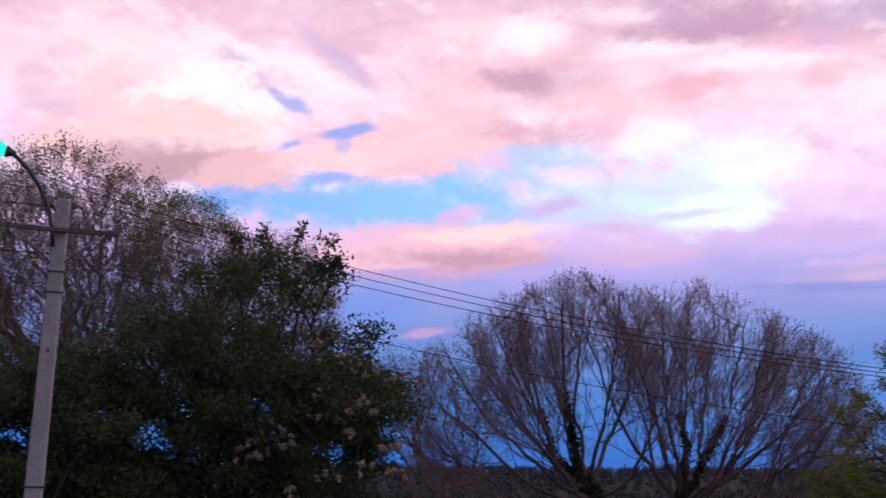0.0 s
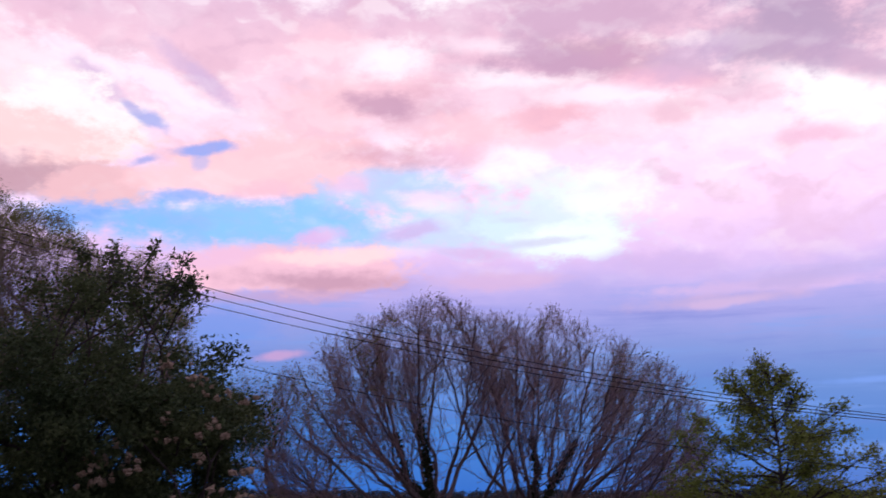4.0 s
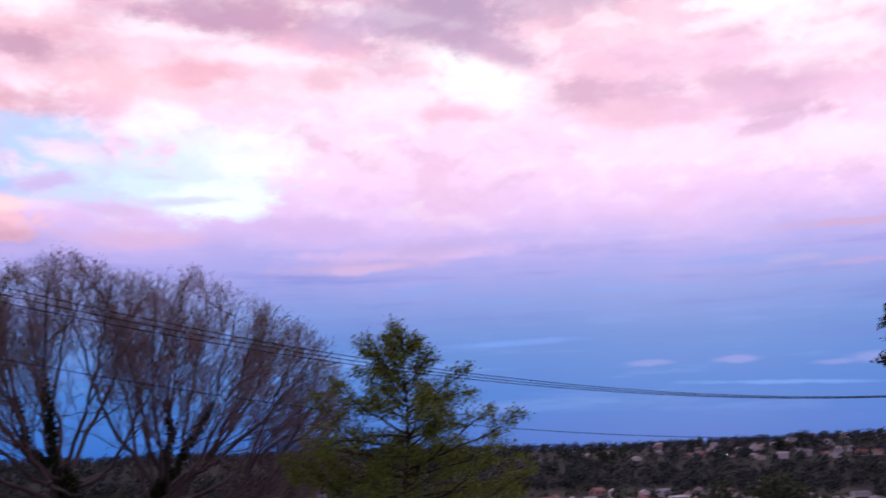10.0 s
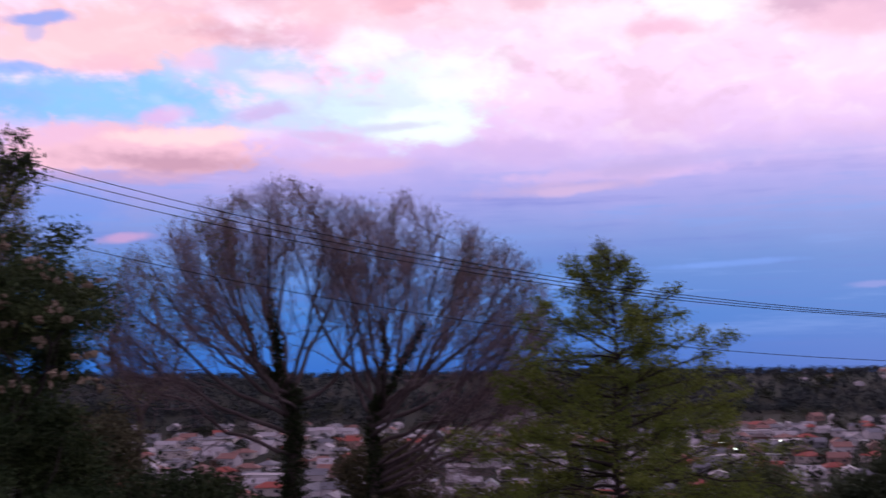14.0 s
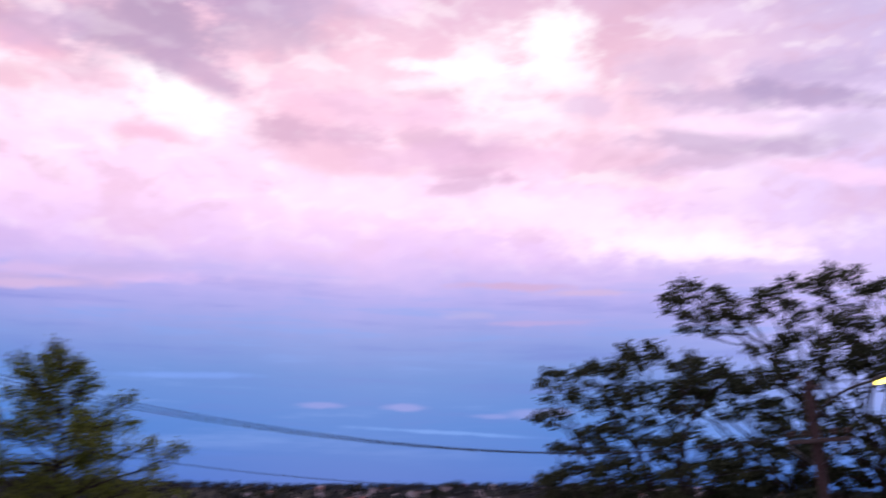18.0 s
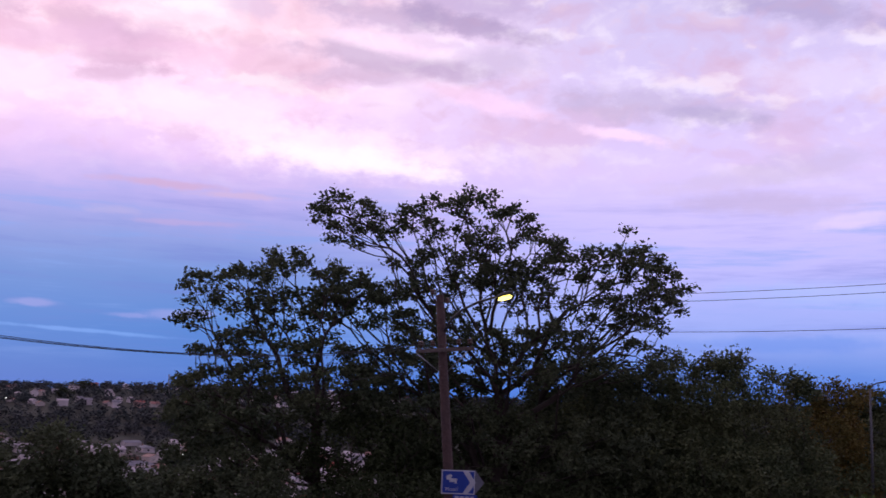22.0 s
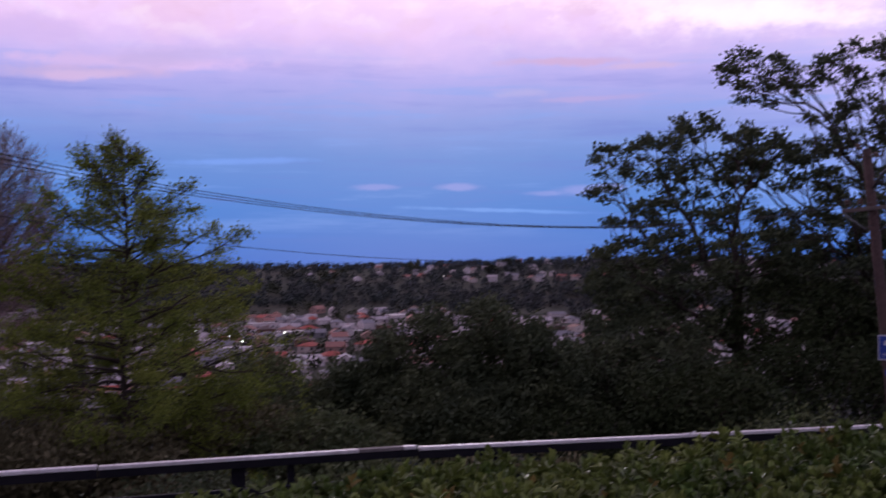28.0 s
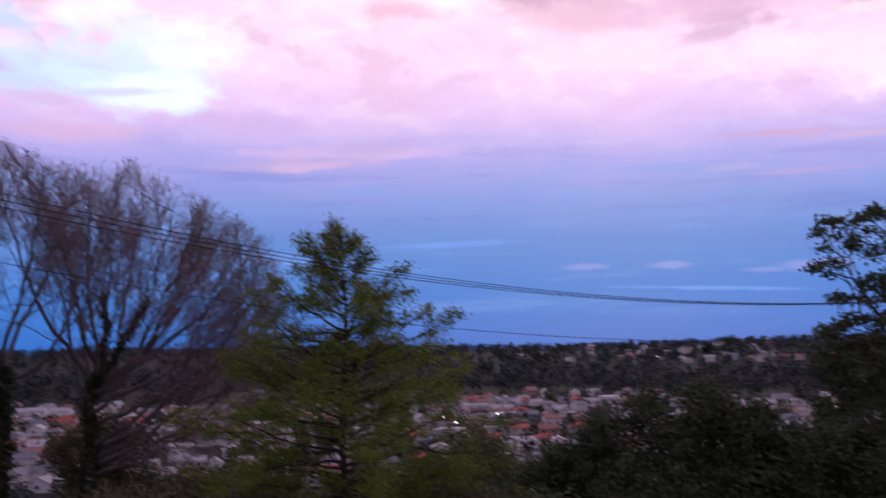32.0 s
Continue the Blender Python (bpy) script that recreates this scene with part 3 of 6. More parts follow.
def frames_along(d):
    """Two vectors square to each direction."""
    d = d / np.maximum(np.linalg.norm(d, axis=1, keepdims=True), 1e-9)
    ref = np.where(np.abs(d[:, 2:3]) > 0.9, np.array([[1.0, 0, 0]]), np.array([[0, 0, 1.0]]))
    a = np.cross(d, ref)
    a /= np.maximum(np.linalg.norm(a, axis=1, keepdims=True), 1e-9)
    return d, a, np.cross(d, a)


def tube_mesh(name, p0, p1, r0, r1, sides):
    """Tapered tubes from p0 to p1, all in one mesh."""
    d, a, b = frames_along(p1 - p0)
    t = 2 * np.pi * np.arange(sides) / sides
    ring = a[:, None, :] * np.cos(t)[None, :, None] + b[:, None, :] * np.sin(t)[None, :, None]
    verts = np.concatenate([p0[:, None] + ring * r0[:, None, None], p1[:, None] + ring * r1[:, None, None]], 1).reshape(-1, 3)
    i = np.arange(sides)
    quad = np.stack([i, (i + 1) % sides, sides + (i + 1) % sides, sides + i], 1)
    faces = (quad[None] + (np.arange(len(p0)) * 2 * sides)[:, None, None]).reshape(-1, 4)
    me = fast_mesh(name, verts, faces)
    me.polygons.foreach_set("use_smooth", np.ones(len(me.polygons), bool))
    return me


def path_tube(name, points, radius, sides=6):
    """One bent tube along points."""
    p = np.asarray([tuple(q) for q in points], float)
    d, a, b = frames_along(np.gradient(p, axis=0))
    t = 2 * np.pi * np.arange(sides) / sides
    r = np.broadcast_to(np.asarray(radius, float), (len(p),))
    verts = (p[:, None] + (a[:, None] * np.cos(t)[None, :, None] + b[:, None] * np.sin(t)[None, :, None]) * r[:, None, None]).reshape(-1, 3)
    faces = [[k * sides + i, k * sides + (i + 1) % sides, (k + 1) * sides + (i + 1) % sides, (k + 1) * sides + i]
             for k in range(len(p) - 1) for i in range(sides)]
    faces += [list(range(sides))[::-1], [(len(p) - 1) * sides + i for i in range(sides)]]
    me = fast_mesh(name, verts, faces)
    me.polygons.foreach_set("use_smooth", np.ones(len(me.polygons), bool))
    return me


def leaf_mesh(name, rng, centres, per, spread, length, width, lift=0.2, flat=1.0, droop=0.0):
    """Folded leaves scattered round centres."""
    c = np.repeat(np.asarray(centres, float), per, axis=0)
    k = len(c)
    c = c + rng.normal(size=(k, 3)) * spread * np.array([1, 1, flat])
    d = rng.normal(size=(k, 3)) + np.array([0, 0, lift])
    d, a, b = frames_along(d)
    s = rng.uniform(0, 2 * np.pi, (k, 1))
    side = a * np.cos(s) + b * np.sin(s)
    back = np.cross(d, side)
    ln = (length * rng.uniform(0.65, 1.25, (k, 1)))
    wd = width * rng.uniform(0.7, 1.2, (k, 1))
    verts = np.stack([c, c + d * ln * 0.45 + side * wd * 0.5 + back * wd * 0.18, c + d * ln + back * ln * droop,
                      c + d * ln * 0.45 - side * wd * 0.5 + back * wd * 0.18], 1).reshape(-1, 3)
    faces = np.arange(4 * k).reshape(-1, 4)
    return fast_mesh(name, verts, faces)


def spot(left, dist, z=0.0):
    """A place dist metres from the eye, left degrees to the left of north."""
    a = radians(left)
    return Vector((-math.sin(a) * dist, math.cos(a) * dist, z))


def sight(left, height, dist):
    """The place at a bearing and a height angle, dist metres off along the ground."""
    return spot(left, dist, EYE.z + dist * math.tan(radians(height)))


# ---- the ground ----
BROW = radians(-22)                               # the hedge, rail and slope face this way
ACROSS = Vector((-math.sin(BROW), math.cos(BROW), 0))
ALONG = Vector((math.cos(BROW), math.sin(BROW), 0))
ACROSS_DIR, ALONG_DIR = tuple(ACROSS), tuple(ALONG)
FALL = [(-1e4, 0), (5.4, 0), (8.0, -1.15), (11, -2.3), (16, -2.9), (22, -4.0), (30, -5.5), (45, -9.5), (80, -18), (150, -32), (300, -45), (430, -50),
        (600, -46.5), (850, -42), (1020, -31), (1250, -13), (1450, -2), (1600, 2.5), (1750, 0), (2600, -25), (4700, -45)]
FALL_Q, FALL_Z = [q for q, z in FALL], [z for q, z in FALL]


def ground_z(x, y):
    x, y = np.asarray(x, float), np.asarray(y, float)
    r = np.hypot(x, y)
    n = x * ACROSS.x + y * ACROSS.y
    k = np.clip((r - 40) / 110, 0, 1)
    k = k * k * (3 - 2 * k)
    z = np.interp(n * (1 - k) + r * k, FALL_Q, FALL_Z)
    b = np.degrees(np.arctan2(-x, y))
    far = np.clip((r - 900) / 600, 0, 1)
    z = z + far * (2.2 * np.sin(np.radians(b * 3.1 + 20)) + 1.2 * np.sin(np.radians(b * 11)) + np.interp(b, [-75, -60, -50, -36, -20], [0, 4, 6, 0, 0]))
    mid = np.clip((r - 60) / 200, 0, 1) * np.clip((1500 - r) / 500, 0, 1)
    return z + mid * (2.0 * np.sin(x / 71.0) * np.cos(y / 93.0) + 1.1 * np.sin(x / 29.0 + y / 37.0))


def on_ground(left, dist, sink=0.05):
    p = spot(left, dist)
    p.z = float(ground_z(p.x, p.y)) - sink
    return p


def build_ground():
    radii = np.concatenate([[0.0], np.linspace(1, 30, 30), np.geomspace(32, 4700, 90)])
    seg = 288
    t = 2 * np.pi * np.arange(seg) / seg
    xs, ys = radii[1:, None] * np.cos(t), radii[1:, None] * np.sin(t)
    verts = np.concatenate([[[0, 0, float(ground_z(0, 0))]], np.stack([xs, ys, ground_z(xs, ys)], 2).reshape(-1, 3)])
    i = np.arange(seg)
    j = (i + 1) % seg
    faces = [[0, 1 + a, 1 + b] for a, b in zip(i.tolist(), j.tolist())]
    for k in range(len(radii) - 2):
        a, b = 1 + k * seg, 1 + (k + 1) * seg
        faces += np.stack([a + i, b + i, b + j, a + j], 1).tolist()
    me = fast_mesh("ground", verts, faces)
    me.polygons.foreach_set("use_smooth", np.ones(len(me.polygons), bool))
    tagged(piece("ground", me, SOIL), "dim hillside and valley floor of soil and rough grass", "ground", kind="structure")


build_ground()


# ---- trees ----
def grow(rng, start, lobes, dist, count, reach, shell=0.5, gap=0.0):
    """A branching skeleton: points scattered in the crown's lobes are joined, nearest and shortest way first, to the stem.
    lobes: bearing, height angle, half width and half height in degrees, half depth in metres."""
    want, count = count, count * 3 if gap else count
    size = np.array([l[2] * l[3] * l[4] for l in lobes]) ** 0.8
    pick = rng.choice(len(lobes), count, p=size / size.sum())
    u = rng.normal(size=(count, 3))
    u /= np.linalg.norm(u, axis=1, keepdims=True)
    u *= rng.uniform(0, 1, (count, 1)) ** (1 / 3 * shell)
    pts = np.empty((count, 3))
    for n, (left, height, wide, tall, deep) in enumerate(lobes):
        s = pick == n
        c = np.array(sight(left, height, dist))
        a = radians(left)
        right, away = np.array([math.cos(a), math.sin(a), 0]), np.array([-math.sin(a), math.cos(a), 0])
        v = u[s]
        pts[s] = c + right * v[:, :1] * dist * radians(wide) + away * v[:, 1:2] * deep + np.array([0, 0, 1]) * v[:, 2:] * dist * radians(tall)
    if gap:                                       # keep the clumps apart
        kept = np.empty((want, 3))
        k = 0
        for p in pts:
            if k == 0 or np.min(np.sum((kept[:k] - p) ** 2, 1)) > gap * gap:
                kept[k] = p
                k += 1
                if k == want:
                    break
        pts, count = kept[:k], k
    stem = np.asarray([tuple(p) for p in start], float)
    pos = np.concatenate([stem, pts])
    total, first = len(pos), len(stem)
    up = np.full(total, -1)
    way_len = np.zeros(total)
    for k in range(1, first):
        up[k] = k - 1
        way_len[k] = way_len[k - 1] + np.linalg.norm(pos[k] - pos[k - 1])
    best, cost = np.full(total, -1), np.full(total, np.inf)
    left_over = np.ones(total, bool)
    left_over[:first] = False
    order = list(range(first))

    def offer(k):
        gap = np.linalg.norm(pos - pos[k], axis=1)
        c = gap + reach * way_len[k] + 0.35 * np.maximum(pos[k, 2] - pos[:, 2], 0)
        better = left_over & (c < cost)
        cost[better], best[better] = c[better], k

    for k in range(max(first // 2, 1), first):
        offer(k)
    for _ in range(count):
        k = int(np.argmin(np.where(left_over, cost, np.inf)))
        left_over[k] = False
        up[k] = best[k]
        way_len[k] = way_len[up[k]] + np.linalg.norm(pos[k] - pos[up[k]])
        order.append(k)
        offer(k)
    kids = np.bincount(up[up >= 0], minlength=total)
    for _ in range(2):                           # ease the kinks
        mean = np.zeros((total, 3))
        np.add.at(mean, up[up >= 0], pos[up >= 0])
        inner = (kids > 0) & (up >= 0) & (np.arange(total) >= first)
        pos[inner] = 0.5 * pos[inner] + 0.25 * pos[up[inner]] + 0.25 * mean[inner] / kids[inner][:, None]
    load = np.where(kids == 0, 1.0, 0.0)
    for k in reversed(order):
        if up[k] >= 0:
            load[up[k]] += load[k]
    return pos, up, load, kids, first


def woody(tree, rng, pos, up, load, first, thick, tip, bark, twig_mat, power=2.1, limb_from=0.22):
    """Trunk, main limbs and fine branches as parts of tree."""
    root = np.array(tree.matrix_basis.translation)
    edge = np.nonzero(up >= 0)[0]
    rad = np.maximum(thick * (load / load.max()) ** (1 / power), tip)
    p0, p1 = pos[up[edge]] - root, pos[edge] - root
    r1 = rad[edge]
    r0 = np.minimum(rad[up[edge]], r1 * 1.2)
    stem = edge < first
    p1x = p1 + (p1 - p0) * 0.03
    main = (~stem) & (r1 > thick * limb_from)
    heavy = {int(k) for k in edge[stem | main]}
    below = {}
    for k in heavy:
        below.setdefault(int(up[k]), []).append(k)
    starts = [(0, k) for k in below.get(0, [])]
    first_run = True
    while starts:                                 # follow the heaviest fork; the others start limbs of their own
        p, k = starts.pop(0)
        run = [p, k]
        while below.get(run[-1]):
            forks = sorted(below[run[-1]], key=lambda q: -load[q])
            starts += [(run[-1], q) for q in forks[1:]]
            run.append(forks[0])
        radii = rad[run].copy()
        if not first_run:
            radii[0] = min(radii[0], radii[1] * 1.15)
        name = "trunk" if first_run else "limb"
        piece(name, path_tube(name, pos[run] - root, radii, 9 if first_run else 7), bark, tree)
        first_run = False
    fine = (~stem) & (~main)
    piece("branch_work", tube_mesh("branch_work", p0[fine], p1x[fine], r0[fine], r1[fine], 3), twig_mat, tree, kind="stuff")
    return root


def twigs_at(rng, ends, outward, per, length, radius):
    """Short forked twigs off branch ends."""
    c = np.repeat(ends, per, axis=0)
    o = np.repeat(outward, per, axis=0)
    d = o * 0.9 + rng.normal(size=c.shape) * 0.55 + np.array([0, 0, 0.35])
    d /= np.linalg.norm(d, axis=1, keepdims=True)
    ln = length * rng.uniform(0.45, 1.2, (len(c), 1))
    mid = c + d * ln * 0.55 + rng.normal(size=c.shape) * 0.03
    bend = d + rng.normal(size=c.shape) * 0.3
    end = mid + bend * ln * 0.45
    fork = mid + (d + rng.normal(size=c.shape) * 0.6) * ln * 0.4
    p0 = np.concatenate([c, mid, mid])
    p1 = np.concatenate([mid, end, fork])
    k = len(c)
    r0 = np.concatenate([np.full(k, radius), np.full(2 * k, radius * 0.75)])
    return p0, p1, r0, r0 * 0.7, np.concatenate([end, fork])


def stem_points(left, dist, top, lean=0.0, steps=6, jitter=0.06, rng=None, sink=0.15):
    """A stem from the ground up to the height angle top."""
    base = on_ground(left, dist, sink)
    head = sight(left + lean, top, dist)
    out = []
    for i in range(steps + 1):
        p = base.lerp(head, i / steps)
        if 0 < i < steps and rng is not None:
            p = p + Vector((*(rng.normal(size=2) * jitter), 0))
        out.append(p)
    return out


def tree_thing(name, left, dist, label, group=""):
    return thing(name, tuple(on_ground(left, dist, 0.15)), label, "tree", group)


def bare_tree(seed, name, left, dist, top, lobes, count, thick, label, group="", lean=0.0, twig_len=0.8, twig_n=3, buds=0.25, reach=0.35, bark=None):
    rng = np.random.default_rng(seed)
    tree = tree_thing(name, left, dist, label, group)
    pos, up, load, kids, first = grow(rng, stem_points(left, dist, top, lean, rng=rng), lobes, dist, count, reach, 0.62)
    root = woody(tree, rng, pos, up, load, first, thick, 0.0065, bark or BARK_GREY, TWIG, power=2.25, limb_from=0.17)
    tips = (kids == 0) & (up >= 0)
    ends = pos[tips] - root
    centre = pos[first - 1] - root
    out = ends - centre
    out /= np.linalg.norm(out, axis=1, keepdims=True)
    p0, p1, r0, r1, fine = twigs_at(rng, ends, out, twig_n, twig_len, 0.0055)
    piece("twig_haze", tube_mesh("twig_haze", p0, p1, r0, r1, 3), TWIG, tree, "fine bare twigs", "stuff")
    if buds:
        patch = np.sin(fine @ np.array([0.9, 0.7, 1.3]) + seed) + 0.6 * rng.normal(size=len(fine))
        some = fine[patch > np.quantile(patch, 1 - buds)]
        piece("young_foliage", leaf_mesh("young_foliage", rng, some, 6, 0.09, 0.075, 0.042), LEAF_BUD, tree, "sparse olive young leaves", "stuff")
    return tree


def leafy_tree(seed, name, left, dist, top, lobes, count, thick, label, leaf, per, spread, length, width, group="", lean=0.0, reach=0.3,
               bark=None, inner=0.35, shell=0.55, flat=0.75, droop=0.0, gap=0.0, low=None):
    rng = np.random.default_rng(seed)
    tree = tree_thing(name, left, dist, label, group)
    pos, up, load, kids, first = grow(rng, stem_points(left, dist, top, lean, rng=rng), lobes, dist, count, reach, shell, gap)
    root = woody(tree, rng, pos, up, load, first, thick, 0.008, bark or BARK_DARK, bark or BARK_DARK, limb_from=0.25)
    tips = ((kids == 0) | (rng.uniform(size=len(pos)) < inner)) & (np.arange(len(pos)) >= first) & (load < load.max() * 0.1)
    sites = pos[tips] - root
    if low:                                       # the shaded lower boughs are fuller
        height = np.degrees(np.arctan2(sites[:, 2] + root[2] - EYE.z, dist))
        under = sites[rng.uniform(size=len(sites)) < (low[0] - height) / 2.4]
        sites = np.concatenate([sites] + [under + rng.normal(size=under.shape) * spread * 1.6 for _ in range(low[1])])
    piece("crown", leaf_mesh("crown", rng, sites, per, spread, length, width, flat=flat, droop=droop), leaf, tree, kind="stuff")
    return tree, pos[tips] - root


# ---- branch-by-branch trees ----
def sway(rng, base, way, length, steps, lift, wiggle):
    """Curved shoots: from base along way, bending up by lift. Gives (count, steps + 1, 3)."""
    t = np.linspace(0, 1, steps + 1)[None, :, None]
    way = way / np.maximum(np.linalg.norm(way, axis=1, keepdims=True), 1e-9)
    bend = np.array([0, 0, 1.0]) * lift + rng.normal(size=way.shape) * 0.16
    ln = length[:, None, None]
    out = base[:, None] + way[:, None] * ln * t + bend[:, None] * ln * t * t
    return out + np.cumsum(rng.normal(size=out.shape) * wiggle, axis=1) * ln * (t > 0)


def sprout(rng, shoots, per, low, high, spread, up, length, outward=None, steps=4, lift=0.15, wiggle=0.012):
    """Side shoots: per of them along each shoot, between the shares low and high of its length."""
    k, n = len(shoots), shoots.shape[1] - 1
    at = (np.arange(per)[None] + rng.uniform(0, 1, (k, per))) / per * (high - low) + low
    cell = np.minimum((at * n).astype(int), n - 1)
    row = np.arange(k)[:, None]
    a, b = shoots[row, cell], shoots[row, cell + 1]
    base = a + (b - a) * (at * n - cell)[..., None]
    tangent = b - a
    tangent /= np.maximum(np.linalg.norm(tangent, axis=2, keepdims=True), 1e-9)
    way = tangent + rng.normal(size=tangent.shape) * spread + np.array([0, 0, up])
    if outward is not None:
        o = base - outward
        way = way + 0.45 * o / np.linalg.norm(o, axis=2, keepdims=True)
    ln = (length * rng.uniform(0.6, 1.3, (k, per)) * (1.25 - 0.65 * at)).reshape(-1)
    return sway(rng, base.reshape(-1, 3), way.reshape(-1, 3), ln, steps, lift, wiggle)


def under_outline(shoots, outline, slack=0.25):
    """Which shoots end below an outline of bearings and height angles."""
    tip = shoots[:, -1]
    left = np.degrees(np.arctan2(-tip[:, 0], tip[:, 1]))
    height = np.degrees(np.arctan2(tip[:, 2] - EYE.z, np.hypot(tip[:, 0], tip[:, 1])))
    lefts, tops = [p[0] for p in outline], [p[1] for p in outline]
    return (height < np.interp(left, lefts, tops) + slack) & (left > lefts[0] - slack) & (left < lefts[-1] + slack)


def shoot_mesh(name, shoots, thick, thin, sides, root):
    """Tapered tubes along all the shoots, in one mesh."""
    k, n = shoots.shape[0], shoots.shape[1] - 1
    r = thick + (thin - thick) * np.linspace(0, 1, n + 1)
    p0, p1 = (shoots[:, :-1] - root).reshape(-1, 3), (shoots[:, 1:] - root).reshape(-1, 3)
    return tube_mesh(name, p0, p1 + (p1 - p0) * 0.04, np.tile(r[:-1], k), np.tile(r[1:], k), sides)


def fan_tree(seed, name, left, dist, head, thick, limbs, outline, label, group, ivy_top, ivy_wide):
    """A nearly bare tree: a short trunk, long limbs that sweep out and up to an umbrella of twigs.
    limbs: bearing and height angle of the end, metres away from or towards the viewer, share of the trunk's height where it starts."""
    rng = np.random.default_rng(seed)
    tree = tree_thing(name, left, dist, label, group)
    root = np.array(tree.matrix_basis.translation)
    stem = np.array([tuple(p) for p in stem_points(left, dist, head, -0.3, 8, 0.07, rng)])
    piece("trunk", path_tube("trunk", stem - root, np.linspace(thick, thick * 0.5, 9), 10), BARK_GREY, tree)
    paths = []
    for end_left, end_high, away, share in limbs:
        k = share * 8
        a = stem[int(k)] + (stem[min(int(k) + 1, 8)] - stem[int(k)]) * (k - int(k))
        end = np.array(sight(end_left, end_high, dist + away))
        across = end - a
        mid = a + across * np.array([0.60, 0.60, 0.30]) + rng.normal(size=3) * 0.35
        t = np.linspace(0, 1, 13)[:, None]
        p = a * (1 - t) ** 2 + 2 * mid * t * (1 - t) + end * t * t
        kink = np.cumsum(rng.normal(size=p.shape) * 0.085, axis=0)
        paths.append(p + kink - kink[-1:] * t)
        ln = np.linalg.norm(across)
        piece("limb", path_tube("limb", paths[-1] - root, (0.018 + 0.0072 * ln) * (1 - t[:, 0]) ** 0.8 + 0.009, 7), BARK_GREY, tree)
    limb = np.array(paths)
    centre = stem[-1]
    reach = np.linalg.norm(limb[:, -1] - limb[:, 0], axis=1)[:, None]
    bough = sprout(rng, limb, 14, 0.20, 0.98, 0.62, 0.22, reach * 0.34, centre, 6, 0.16, 0.022)
    bough = bough[under_outline(bough, outline, 0.15)]

    def outer(shoots, near, far):
        """Keeps most of the outer shoots and few of the inner ones."""
        r = np.linalg.norm(shoots[:, -1] - centre, axis=1)
        return shoots[rng.uniform(size=len(shoots)) < np.clip((r - near) / (far - near), 0.10, 1.0)]

    branch = sprout(rng, bough, 8, 0.15, 1.0, 0.75, 0.18, 0.88, centre, 4, 0.14, 0.03)
    branch = outer(branch[under_outline(branch, outline, 0.2)], 1.3, 4.4)
    twig = sprout(rng, branch, 6, 0.15, 1.0, 0.85, 0.15, 0.40, centre, 3, 0.1, 0.03)
    twig = outer(twig[under_outline(twig, outline, 0.3)], 1.8, 5.0)
    spray = sprout(rng, twig, 2, 0.3, 0.95, 0.5, 0.2, 0.20, None, 2, 0.1, 0.02)
    piece("bough_work", shoot_mesh("bough_work", bough, 0.017, 0.007, 5, root), BARK_GREY, tree, kind="stuff")
    piece("branch_work", shoot_mesh("branch_work", branch, 0.0085, 0.005, 3, root), TWIG, tree, kind="stuff")
    piece("twig_haze", shoot_mesh("twig_haze", np.concatenate([twig[:, ::3], spray[:, ::2]]), 0.0046, 0.0034, 3, root), TWIG, tree, "fine bare twigs", "stuff")
    ends = twig[:, -1]
    patch = np.sin(ends @ np.array([0.9, 0.7, 1.1]) + seed) + 0.5 * rng.normal(size=len(ends)) + 0.25 * np.abs(ends[:, 0] - centre[0]) / 3
    some = ends[patch > np.quantile(patch, 0.86)] - root
    piece("young_foliage", leaf_mesh("young_foliage", rng, some, 4, 0.09, 0.075, 0.042), LEAF_BUD, tree, "sparse olive young leaves", "stuff")
    # ivy: thick round the trunk, thinning up the limbs
    t = rng.uniform(0, 1, 2600)
    on_stem = np.stack([np.interp(t, np.linspace(0, 1, 9), stem[:, i]) for i in range(3)], 1)
    bearers = limb[4:8:2]
    share = rng.uniform(0, 1, (len(bearers), 420)) ** 1.4 * 0.5 * 12
    cell = share.astype(int)
    row = np.arange(len(share))[:, None]
    climb = (bearers[row, cell] + (bearers[row, cell + 1] - bearers[row, cell]) * (share - cell)[..., None]).reshape(-1, 3)
    climb = climb[climb[:, 2] + rng.normal(size=len(climb)) * 0.4 < EYE.z + dist * math.tan(radians(ivy_top))]
    climb = climb + rng.normal(size=climb.shape) * 0.022
    on_stem = on_stem + rng.normal(size=on_stem.shape) * ivy_wide * np.array([1, 1, 0.4]) * (1.1 - 0.6 * t[:, None])
    piece("ivy", leaf_mesh("ivy", rng, np.concatenate([on_stem, climb]) - root, 4, 0.05, 0.10, 0.08), LEAF_IVY_AND_SHADE, tree, "dark ivy climbing the stem", "stuff")
    return tree


